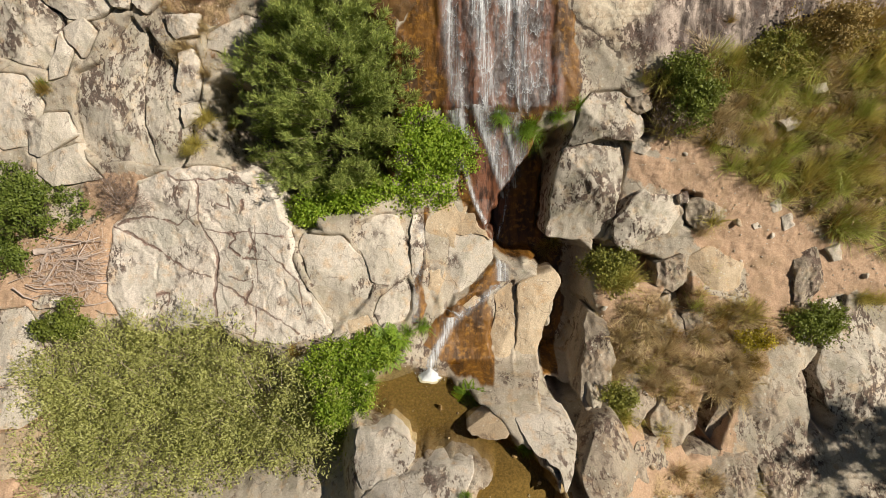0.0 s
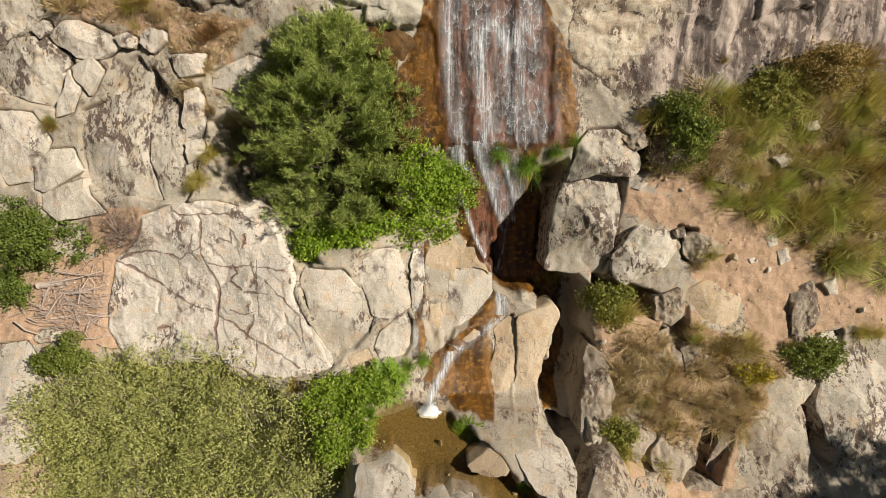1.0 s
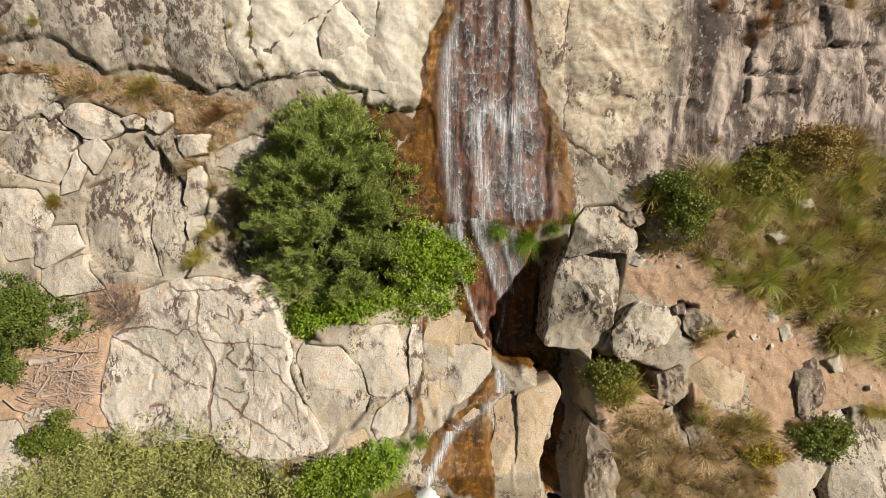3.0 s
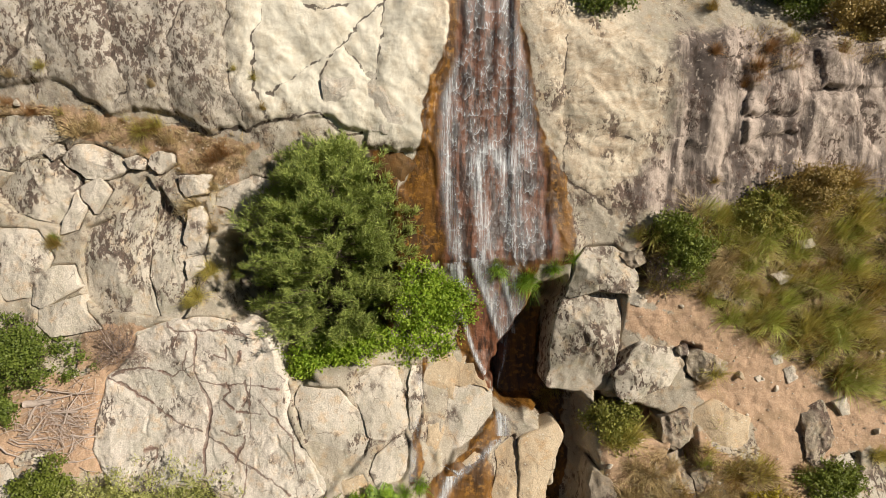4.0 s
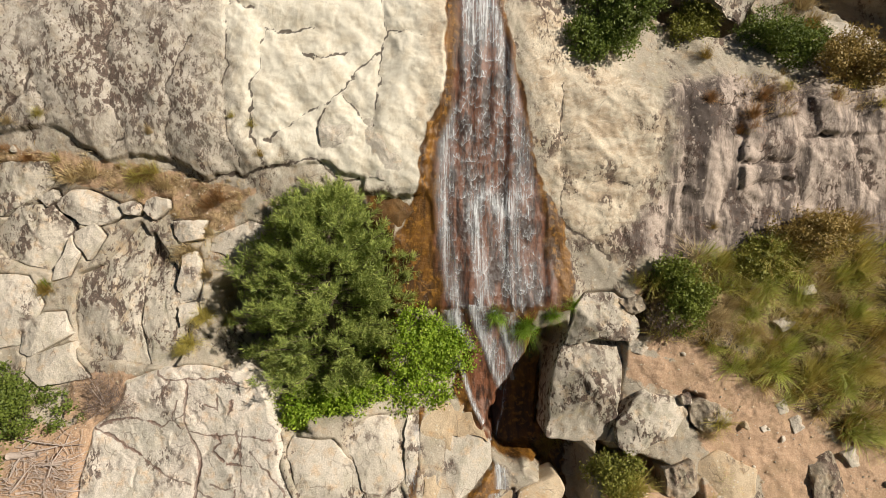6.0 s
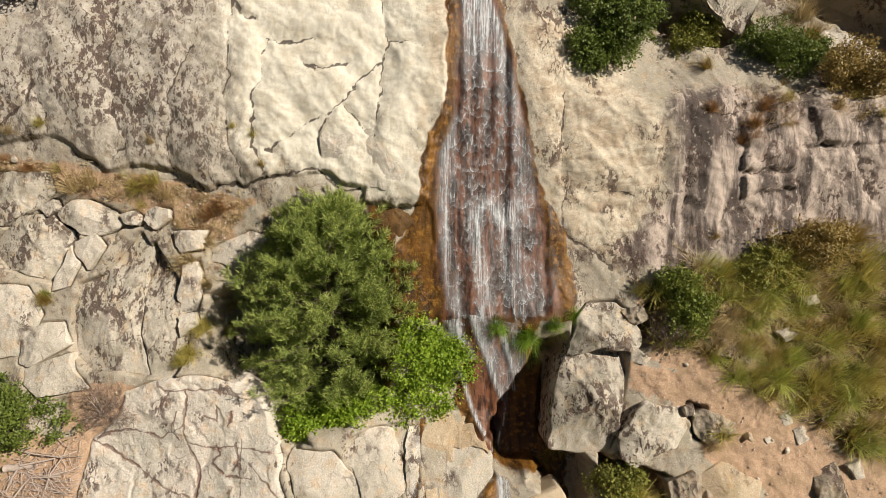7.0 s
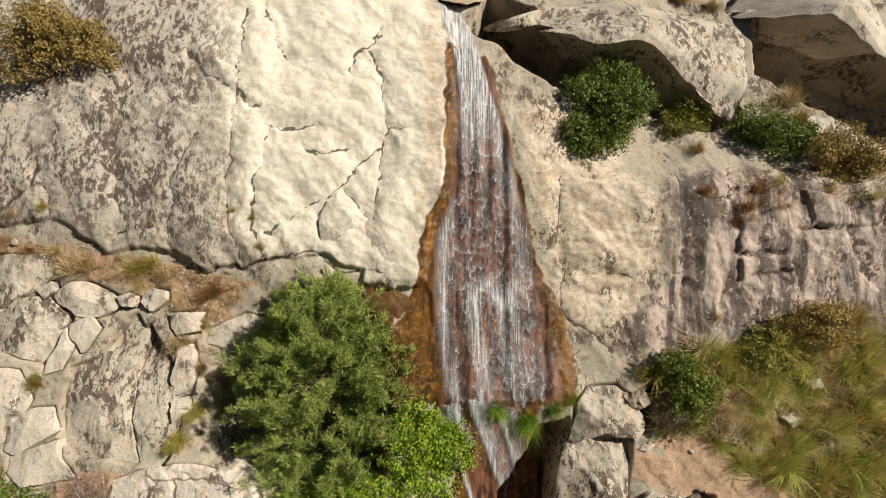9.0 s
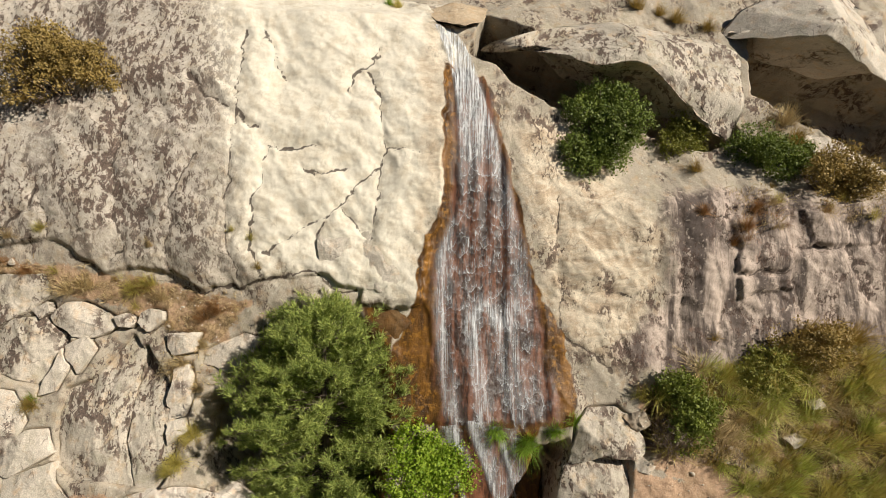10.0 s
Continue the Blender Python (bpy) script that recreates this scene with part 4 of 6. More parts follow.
BUSHES.append(("willow", -5.05, -8.12, 2.97, 2.60, -2.33))
BUSHES.append(("willow", -7.45, -9.37, 4.36, 2.58, -1.75))
BUSHES.append(("willow", -3.70, -8.80, 1.63, 1.99, -2.59))
BUSHES.append(("willow", -10.52, -9.64, 1.98, 2.41, -2.08))
BUSHES.append(("willow", -4.60, -7.55, 2.60, 2.10, -0.90))
BUSHES.append(("willow", -8.60, -7.30, 2.80, 2.30, -0.90))
BUSHES.append(("willow", -3.08, -7.80, 1.90, 1.70, -0.50))
BUSHES.append(("willow", -7.31, -6.02, 2.20, 1.00, -0.60))
BUSHES.append(("willow", -10.56, -7.20, 1.60, 1.70, -0.50))
BUSHES.append(("willow", -6.79, -9.30, 2.80, 1.60, -0.60))
BUSHES.append(("willow", -10.34, -9.32, 1.40, 1.40, -0.60))
BUSHES.append(("willow", -4.65, -7.04, 1.30, 1.20, -0.50))
BUSHES.append(("yellow", 8.48, -5.66, 0.54, 0.35, 0.25))
BUSHES.append(("green", 10.44, -5.23, 0.93, 0.51, 0.25))
BUSHES.append(("olivel", 4.67, -3.87, 0.89, 0.80, 0.35))
BUSHES.append(("olivel", 4.57, -7.11, 0.61, 0.69, 0.30))
BUSHES.append(("ochrel", 10.54, 2.72, 1.46, 0.83, 0.35))
BUSHES.append(("olivel", 9.14, 1.94, 1.49, 0.79, 0.35))
BUSHES.append(("ochrel", 11.53, 7.22, 1.62, 1.08, 0.35))
FALL_LEFT = [(-0.08, 12.01), (0.2, 11.12), (0.44, 10.1), (0.52, 9.04), (0.55, 8.04), (0.51, 7.08), (0.42, 6.31), (0.16, 5.85), (-0.11, 5.08), (-0.2, 4.02), (-0.17, 2.8), (-0.07, 1.6), (0.11, 0.5), (0.26, 0.35)]
FALL_RIGHT = [(0.49, 12.06), (1.01, 11.15), (1.25, 10.13), (1.52, 9.09), (1.82, 8.09), (2.05, 7.11), (2.25, 6.32), (2.4, 5.85), (2.65, 5.08), (2.8, 4.02), (3.09, 2.79), (3.35, 1.6), (3.39, 0.51), (3.43, 0.36)]
PILE = [(-10.61, -3.93)]
LOGS = [(-11.58, -3.41), (-10.78, -3.33), (-11.28, -4.36), (-9.25, -4.28)]
STRANDS = []
STRANDS.append((0.80, 0.26, [(1.05, 0.62), (1.25, 0.10), (1.52, -0.50), (1.80, -1.20), (2.0, -1.85)]))
STRANDS.append((0.60, 0.30, [(1.95, 0.45), (2.1, -0.2), (2.22, -0.9), (2.3, -1.5)]))
STRANDS.append((0.45, 0.55, [(0.42, 0.55), (0.60, 0.0), (0.85, -0.6)]))
STRANDS.append((0.35, 0.70, [(0.89, 0.66), (1.06, 0.14), (1.26, -0.32), (1.47, -0.95), (1.71, -1.59), (1.96, -2.15)]))
STRANDS.append((0.3, 0.70, [(1.55, 0.51), (1.82, -0.17), (2.03, -0.79), (2.17, -1.34), (2.29, -1.82)]))
STRANDS.append((0.22, 0.66, [(0.61, -0.98), (0.77, -1.59), (1.01, -2.24), (1.27, -2.71), (1.52, -3.21), (1.65, -3.67)]))
STRANDS.append((0.16, 0.62, [(2.09, -1.10), (2.07, -1.91), (1.96, -2.70), (1.75, -3.33), (1.67, -3.87)]))
STRANDS.append((0.5, 0.70, [(0.25, 0.51), (0.44, 0.06), (0.65, -0.17)]))
STRANDS.append((0.5, 0.66, [(1.68, -3.67), (1.70, -3.94), (1.68, -4.24)]))
STRANDS.append((0.5, 0.30, [(1.54, -4.32), (1.24, -4.57), (0.81, -4.92), (0.44, -5.17), (0.17, -5.44)]))
STRANDS.append((0.42, 0.86, [(0.25, -5.16), (0.09, -5.59), (-0.13, -5.95), (-0.31, -6.32), (-0.37, -6.49)]))
STRANDS.append((0.25, 0.54, [(-0.06, -4.95), (0.33, -5.01), (0.49, -5.14)]))
STRANDS.append((0.3, 0.22, [(-0.62, -2.60), (-0.62, -3.46), (-0.73, -4.50), (-0.77, -5.25)]))

# ---- the slope itself ----
def bank(u, v):
    """The rocky rim that holds the pool."""
    return 1.0 * soft(-v, 6.3, 6.9) * soft(u, -3.0, -2.0) * soft(-u, -4.5, -3.5)


def rock_beds(us, vs, u, v):
    """How deep the ground lies beneath and between the blocks that are sunk into it."""
    out = np.zeros(u.shape)
    for _, thick, outline in ROCKS:
        lo, hi = np.min(outline, 0) - 0.5, np.max(outline, 0) + 0.5
        if lo[1] > 7.5 or float(bank(np.mean([lo[0], hi[0]]), np.mean([lo[1], hi[1]]))) > 0.3:
            continue
        if lo[0] > 3.0 or (lo[1] > 3.4 and lo[0] > -5):
            continue
        i0, i1 = np.searchsorted(us, (lo[0], hi[0]))
        j0, j1 = np.searchsorted(vs, (lo[1], hi[1]))
        if i1 - i0 < 3 or j1 - j0 < 3:
            continue
        box = (slice(j0, j1), slice(i0, i1))
        out[box] = np.maximum(out[box], min(thick, 0.6) * (0.8 if hi[0] < -5 else 0.4) * soft(inside(u[box], v[box], outline), -0.12, 0.02))
    return out


def slope_ground():
    us = np.concatenate([np.linspace(-70, -16, 16), np.linspace(-14.6, 16.0, 720), np.linspace(18, 70, 16)])
    vs = np.concatenate([np.linspace(-32, -11.5, 20), np.linspace(-10.6, 14.4, 585), np.linspace(16, 50, 16)])
    u, v = np.meshgrid(us, vs)
    w = broad(u, v)
    zone = {}
    wob_u, wob_v = u + 0.10 * fbm(u * 1.7, v * 1.7, 3), v + 0.10 * fbm(u * 1.7, v * 1.7, 31)
    for key, pts in ZONES:
        near, far = {"plate": (-0.03, 0.06), "tan": (-0.7, 0.8), "purple": (-1.0, 0.9), "cream": (-1.8, 1.2), "crust": (-1.3, 1.0), "outcrop": (-0.05, 0.35), "soil": (-0.3, 0.3), "rust_shade": (-0.15, 0.18)}.get(key, (-0.12, 0.2))
        d = soft(inside(wob_u, wob_v, pts), near, far)
        zone[key] = np.maximum(zone.get(key, 0.0), d)
    smooth = np.clip(zone["soil"] * 0.7 + zone["under"] + 0.7 * zone["rust_shade"] + zone["pool"], 0, 1)
    w -= 0.12 * zone["pool"]
    deep = soft(inside(u, v, dict(ZONES)["niche"]), -0.1, 0.9)
    w -= deep * np.interp(v, (-3, -1.6, 1.5, 4.5), (1.5, 2.5, 1.9, 0.3))
    w += bank(u, v) * (1 - zone["pool"])
    w -= 3.4 * zone["cave"]
    w -= 1.8 * zone["gorge"]
    w += 0.15 * zone["outcrop"]
    w -= 1.0 * soft(inside(wob_u, wob_v, dict(ZONES)["hollow"]), -0.1, 0.9)
    w -= 2.0 * soft(inside(wob_u, wob_v, dict(ZONES)["recess"]), -0.05, 0.5)
    w -= 0.35 * soft(inside(u, v, SLAB), -0.05, 0.15)
    w += 0.10 * soft(zone["block"], 0.3, 0.6)
    w -= rock_beds(us, vs, u, v)
    w -= 1.7 * zone["cleft"]
    # jointed blocks: planes that step at the joints, some joints open
    rugged = (1 - smooth) * (1 - 0.1 * zone["cream"]) * (1 - 0.4 * zone["crust"])
    for size, seed, lift, tilt, groove in ((1.9, 52, 0.05, 0.06, 0.012), (0.75, 43, 0.025, 0.045, 0.008), (0.26, 45, 0.008, 0.05, 0.0)):
        bend = 0.13 * size
        bu = u + bend * fbm(u / size * 0.8, v / size * 0.8, seed, 4)
        bv = v + bend * fbm(u / size * 0.8 + 40, v / size * 0.8, seed, 4)
        ident, ox, oy, edge = cells(bu / size + 0.35 * bv / size, bv / size * 0.75, seed)
        block = (ident - 0.5) * lift + (ox * np.sin(ident * 40) + oy * np.cos(ident * 40)) * tilt * size
        open_joint = soft(vnoise(u / size * 0.7, v / size * 0.7, seed + 2), 0.0, 0.5)
        block = block * soft(edge, 0.0, 0.35) - groove * open_joint * np.exp(-(edge * size / 0.026) ** 2)
        w += block * rugged * (1 if size > 1 else 1 - 0.75 * zone["cream"])
    calm = 1 - 0.4 * zone["cream"]
    w += 0.09 * fbm(u * 0.5, v * 0.5, 5, 2) + 0.010 * fbm(u * 2.3, v * 2.3, 9, 5, 0.65) * (1 - zone["pool"]) * calm
    ridge = 1 - np.abs(fbm(u * 0.9 + 0.5 * v, v * 0.8, 15, 5, 0.55))
    w -= 0.012 * ridge * (1 - smooth) * (1 - zone["cream"])
    w += 0.025 * zone["soil"] * fbm(u * 3.5, v * 3.5, 61, 4, 0.6)
    w += 0.14 * zone["plate"]
    crack = np.full(u.shape, 1.0)
    jag_u, jag_v = wob_u + 0.035 * fbm(u * 7, v * 7, 71, 3), wob_v + 0.035 * fbm(u * 7, v * 7, 73, 3)
    for half, pts in CRACKS:
        d = along(jag_u, jag_v, pts)
        half = 0.7 * half * (1 + 0.6 * vnoise(u * 2.5, v * 2.5, 75))
        fade = 0.35 + 0.65 * soft(vnoise(u * 1.3, v * 1.3, 79), -0.75, -0.15)
        crack = np.minimum(crack, np.maximum(d - 0.8 * half, 0) + 0.018 * (1 - fade))
        w -= 1.2 * np.maximum(half - 0.018, 0) * fade * np.exp(-(d / (half + 0.010)) ** 4)
    # the rock swells between its joints
    swell = np.maximum(zone["plate"], np.maximum(zone["tan"], zone["purple"]))
    w += swell * (0.10 * (1 - np.exp(-crack / 0.30)) + 0.045 * fbm(u * 1.1 + 0.5 * v, v * 1.3, 87, 4, 0.55) - 0.05 * np.abs(vnoise(u * 0.9 + 0.7 * v, v * 0.7 - 0.4 * u, 93)))
    zone["crack"] = crack
    # vertical ribs where the water runs
    w += zone["under"] * 0.05 * vnoise(u * 4.5, v * 0.3, 77)
    o, a, b, c = (np.array(x) for x in (ORIGIN, AX_U, AX_V, AX_W))
    verts = o + u[..., None] * a + v[..., None] * b + w[..., None] * c
    # an unseen wooded hillside behind the flier, added to block low sky light
    far = v < -10.9
    y = np.interp(v, (-32, -11.0), (-62, 5.5))
    z = np.interp(y, (-62, -36, -8, 0, 6), (30, 27, -1, -4, -2.6))
    verts[far, 1] = y[far]
    verts[far, 2] = (z + 1.5 * fbm(u * 0.2, v * 0.2, 91, 3))[far]
    zone["unseen_hill"] = np.where(v < -11.2, 1.0, 0.0)
    ob = sheet("ground", verts.reshape(-1, 3), len(us), len(vs), STONE)
    for key in ("soil", "rust_shade", "under", "purple", "crust", "cream", "pool", "crack", "unseen_hill", "tan", "grassy", "drygrass"):
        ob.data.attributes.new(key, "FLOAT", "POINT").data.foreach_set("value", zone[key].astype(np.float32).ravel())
    tagged(ob, "steep jointed granite slope with lichen, rust stains and dry soil", "rock slope", kind="structure")
    return us, vs, w


GRID_U, GRID_V, GRID_W = slope_ground()


def ground_w(u, v):
    """The built slope's own height at u, v."""
    i, j = int(np.searchsorted(GRID_U, u)) - 1, int(np.searchsorted(GRID_V, v)) - 1
    i, j = min(max(i, 0), len(GRID_U) - 2), min(max(j, 0), len(GRID_V) - 2)
    fx, fy = (u - GRID_U[i]) / (GRID_U[i + 1] - GRID_U[i]), (v - GRID_V[j]) / (GRID_V[j + 1] - GRID_V[j])
    g = GRID_W
    return float((g[j, i] * (1 - fx) + g[j, i + 1] * fx) * (1 - fy) + (g[j + 1, i] * (1 - fx) + g[j + 1, i + 1] * fx) * fy)


def ground_ws(u, v):
    i = np.clip(np.searchsorted(GRID_U, u), 0, len(GRID_U) - 1)
    j = np.clip(np.searchsorted(GRID_V, v), 0, len(GRID_V) - 1)
    return GRID_W[j, i]


def planted(u, v, off=0.0):
    return at(u, v, ground_w(u, v) + off)


def rock_mesh(outline, thick, seed, broken=0.0):
    """A weathered block over an outline on the slope: rounded rim, broken facets, sides that go into the ground."""
    rnd = random.Random(seed)
    cu, cv = sum(p[0] for p in outline) / len(outline), sum(p[1] for p in outline) / len(outline)
    n, ring = 92, []
    grow = 1.07 if cu < -5 else 1.025
    m = len(outline)
    lens = [math.dist(outline[i], outline[(i + 1) % m]) for i in range(m)]
    total = sum(lens)
    for k in range(n):
        s = k / n * total
        i = 0
        while s > lens[i]:
            s -= lens[i]
            i += 1
        a, b = outline[i], outline[(i + 1) % m]
        f = s / lens[i]
        ring.append((a[0] + (b[0] - a[0]) * f, a[1] + (b[1] - a[1]) * f))
    for _ in range(1):
        ring = [((ring[k - 1][0] + 2 * ring[k][0] + ring[(k + 1) % n][0]) / 4, (ring[k - 1][1] + 2 * ring[k][1] + ring[(k + 1) % n][1]) / 4) for k in range(n)]
    size = math.sqrt(total) * 0.5
    facets = []
    for i in range(7):
        ang, lean = (i + rnd.random()) * math.tau / 7, rnd.uniform(0.10, 0.38) * (0.5 + thick)
        facets.append((math.cos(ang) * lean, math.sin(ang) * lean, thick * rnd.uniform(0.92, 1.2)))
    over = cv > 7.5
    levels = ([(0.4, -1.0), (0.72, 0.3 * thick)] if over else [(1.0, -0.75), (1.0, 0.0)]) + [(1 - (i / 18) ** 1.25, None) for i in range(0, 18)]
    us, vs, hs = [], [], []
    for s, fixed in levels:
        for k, (u, v) in enumerate(ring):
            uu, vv = cu + (u - cu) * s * grow, cv + (v - cv) * s * grow
            jag = 0.09 * noise.noise((uu * 2.3, vv * 2.3, seed)) + 0.035 * noise.noise((uu * 7, vv * 7, seed))
            uu += jag * s
            vv += jag * s * 0.7
            if fixed is not None:
                h = fixed
            else:
                rim = (1 - s) * math.hypot(u - cu, v - cv)
                r = 0.025 + 0.08 * thick
                q = min(rim / r, 1.0)
                h = thick * (0.82 + 0.18 * math.sqrt(max(0.0, 1 - (1 - q) ** 2)))
                for fx, fy, fh in facets:
                    h = min(h, fh + fx * (uu - cu) + fy * (vv - cv))
                h += 0.03 * noise.noise((uu * 1.4, vv * 1.4, seed + 3)) - 0.03 * abs(noise.noise((uu * 3.7, vv * 2.4, seed + 9))) + 0.008 * noise.noise((uu * 10, vv * 10, seed))
                if broken:
                    h -= broken * abs(noise.noise((uu * 2.1, vv * 1.6, seed + 40))) + 0.5 * broken * abs(noise.noise((uu * 6, vv * 5, seed + 50)))
            us.append(uu)
            vs.append(vv)
            hs.append(h)
    us.append(cu)
    vs.append(cv)
    hs.append(hs[-1])
    us, vs, hs = np.array(us), np.array(vs), np.array(hs)
    mid_u, mid_v = np.array([cu]), np.array([cv])
    raised = 0.25 * (cv > 3.9 and cu < 0 and cv < 7.5) + 0.15 * (inside(mid_u, mid_v, dict(ZONES)["outcrop"])[0] > 0) + 0.8 * bank(mid_u, mid_v)[0]
    sunk = 0.0 if cv > 7.5 or bank(mid_u, mid_v)[0] > 0.3 else thick - (0.08 + 0.33 * thick if cu > 2.7 else 0.14 if cu < -6.2 else 0.04)
    ws = broad(us, vs) + hs + raised - sunk
    o, a, b, c = (np.array(x) for x in (ORIGIN, AX_U, AX_V, AX_W))
    verts = o + us[:, None] * a + vs[:, None] * b + ws[:, None] * c
    faces = []
    for i in range(len(levels) - 1):
        for k in range(n):
            k2 = (k + 1) % n
            faces.append((i * n + k, i * n + k2, (i + 1) * n + k2, (i + 1) * n + k))
    last, tip = (len(levels) - 1) * n, len(levels) * n
    faces += [(last + k, last + (k + 1) % n, tip) for k in range(n)]
    return verts, faces


ROCK_LABELS = {
    "granite_pale": "pale cream granite block with rounded weathered edges",
    "granite_spotted": "grey granite boulder spotted with dark lichen",
    "granite_dark": "rough dark grey-brown granite outcrop among dry grass",
    "granite_rusty": "rust-brown wet granite block beside the waterfall",
    "granite_tan": "smooth tan granite slab beside the watercourse",
}


def rocks():
    for i, (mat, thick, outline) in enumerate(ROCKS):
        verts, faces = rock_mesh(outline, thick, i * 3 + 1, 0.16 if mat is DARKER else 0.09 if mat is SPOTTED else 0.02)
        area = 0.5 * abs(sum(a[0] * b[1] - b[0] * a[1] for a, b in zip(outline, outline[1:] + outline[:1])))
        ob = mesh_ob("boulder" if area > 0.9 else "rock", verts, faces, mat)
        tagged(ob, ROCK_LABELS[mat.name], "rock", "blocks of the slope")


rocks()


def rock_slab():
    """The broad pale slab on the ledge, cut by joints."""
    lo, hi = np.min(SLAB, 0) - 0.2, np.max(SLAB, 0) + 0.2
    us, vs = np.arange(lo[0], hi[0], 0.018), np.arange(lo[1], hi[1], 0.018)
    u, v = np.meshgrid(us, vs)
    wu, wv = u + 0.06 * fbm(u * 2.2, v * 2.2, 13), v + 0.06 * fbm(u * 2.2, v * 2.2, 17)
    rim = inside(wu, wv, SLAB)
    w = broad(u, v) + 0.05 * fbm(u * 0.6, v * 0.6, 23, 3) + 0.012 * fbm(u * 3, v * 3, 29, 5, 0.6)
    for size, seed, lift, tilt in ((1.5, 81, 0.07, 0.05), (0.55, 83, 0.035, 0.07)):
        bu, bv = u + 0.16 * size * fbm(u / size, v / size, seed, 3), v + 0.16 * size * fbm(u / size + 9, v / size, seed, 3)
        ident, ox, oy, edge = cells(bu / size + 0.3 * bv / size, bv / size * 0.8, seed)
        w += ((ident - 0.5) * lift + (ox * np.sin(ident * 40) + oy * np.cos(ident * 40)) * tilt * size) * soft(edge, 0.0, 0.3)
    crack = np.full(u.shape, 1.0)
    jag_u, jag_v = u + 0.03 * fbm(u * 6, v * 6, 71, 4), v + 0.03 * fbm(u * 6, v * 6, 73, 4)
    for half, pts in SLAB_CRACKS:
        d = along(jag_u, jag_v, pts)
        half = 0.55 * half * (1 + 0.8 * vnoise(u * 3.5, v * 3.5, 75))
        crack = np.minimum(crack, np.maximum(d - 0.75 * half, 0))
        w -= (0.006 + 0.5 * np.minimum(half, 0.04)) * np.exp(-(d / (0.6 * half + 0.006)) ** 4)
    w -= 0.10 * (1 - soft(rim, 0.0, 0.14)) ** 2 + 0.6 * soft(-rim, 0.0, 0.10)
    o, a, b, c = (np.array(x) for x in (ORIGIN, AX_U, AX_V, AX_W))
    verts = o + u[..., None] * a + v[..., None] * b + w[..., None] * c
    ob = sheet("rock_slab", verts.reshape(-1, 3), len(us), len(vs), SLABBY, rim > -0.14)
    ob.data.attributes.new("crack", "FLOAT", "POINT").data.foreach_set("value", crack.astype(np.float32).ravel())
    tagged(ob, "broad pale granite slab cut by rusty joints", "rock")


rock_slab()

# ---- water ----
def falling_water(name):
    """White water in strands over wet rock, seen through where it runs thin."""
    n = Nodes(name)
    uv = n.add("ShaderNodeUVMap")
    uv.uv_map = "run"

    def stretched(sx, sy):
        m = n.add("ShaderNodeMapping")
        m.inputs["Scale"].default_value = (sx, sy, 1)
        n.link(uv.outputs["UV"], m.inputs["Vector"])
        return m.outputs["Vector"]

    threads = n.noise(1.0, 7, 0.72, stretched(17, 0.8), 0.4)
    wires = n.noise(1.0, 5, 0.7, stretched(42, 0.9), 0.2)
    waves = n.noise(1.0, 4, 0.6, stretched(6.0, 3.2), 1.2)
    wob = n.add("ShaderNodeTexNoise")
    wob.inputs["Scale"].default_value = 1.0
    wob.inputs["Detail"].default_value = 4
    n.link(stretched(7, 3), wob.inputs["Vector"])

    def fronts(sx, sy, wide):
        """Lapping fronts: thin bright rims along the lower side of cells."""
        place = n.add("ShaderNodeVectorMath", operation="MULTIPLY_ADD")
        n.link(wob.outputs["Color"], place.inputs[0])
        place.inputs[1].default_value = (0.8, 0.8, 0)
        n.link(stretched(sx, sy), place.inputs[2])
        cell = n.add("ShaderNodeTexVoronoi", feature="F1", voronoi_dimensions="2D")
        rim = n.add("ShaderNodeTexVoronoi", feature="DISTANCE_TO_EDGE", voronoi_dimensions="2D")
        for node in (cell, rim):
            node.inputs["Scale"].default_value = 1.0
            n.link(place.outputs["Vector"], node.inputs["Vector"])
        away = n.add("ShaderNodeVectorMath", operation="SUBTRACT")
        n.link(place.outputs["Vector"], away.inputs[0])
        n.link(cell.outputs["Position"], away.inputs[1])
        parts = n.add("ShaderNodeSeparateXYZ")
        n.link(away.outputs["Vector"], parts.inputs["Vector"])
        line = n.math("MAXIMUM", n.step(rim.outputs["Distance"], wide, 0.0), n.step(rim.outputs["Distance"], wide * 3.5, 0.0, 0.0, 0.45))
        return n.math("MULTIPLY", line, n.step(parts.outputs["Y"], 0.0, 0.28))
    crest = n.math("MAXIMUM", fronts(4.2, 1.9, 0.11), n.math("MULTIPLY", fronts(8.0, 3.8, 0.13), 0.75))
    edge = n.attr("edge")
    thick = n.attr("thick")
    white = n.step(threads, 0.43, 0.60)
    full = n.math("MULTIPLY", thick, n.math("ADD", n.math("MULTIPLY", white, 0.72), 0.26))
    thin = n.math("ADD", n.math("MULTIPLY", crest, 0.50), n.math("MULTIPLY", n.step(wires, 0.54, 0.70), 0.30))
    thin = n.math("ADD", n.math("MULTIPLY", thin, n.step(waves, 0.36, 0.60, 0.15, 1.0)), 0.03)
    thin = n.math("MULTIPLY", thin, n.math("SUBTRACT", 1.0, n.math("MULTIPLY", thick, 0.6)))
    thin = n.math("MULTIPLY", thin, n.step(thick, -0.5, 0.0, 0.15, 1.0))
    alpha = n.math("MINIMUM", n.math("ADD", n.math("MAXIMUM", full, 0.0), thin), 0.93)
    alpha = n.math("MULTIPLY", alpha, edge)
    n.put(n.bsdf.inputs["Alpha"], alpha)
    normal = n.bump(n.math("ADD", threads, waves), 0.8, 0.05)
    return n.done(n.mix(threads, (0.62, 0.66, 0.70), (0.93, 0.94, 0.95)), 0.22, normal, 0.5)


FALLING = falling_water("falling_water")


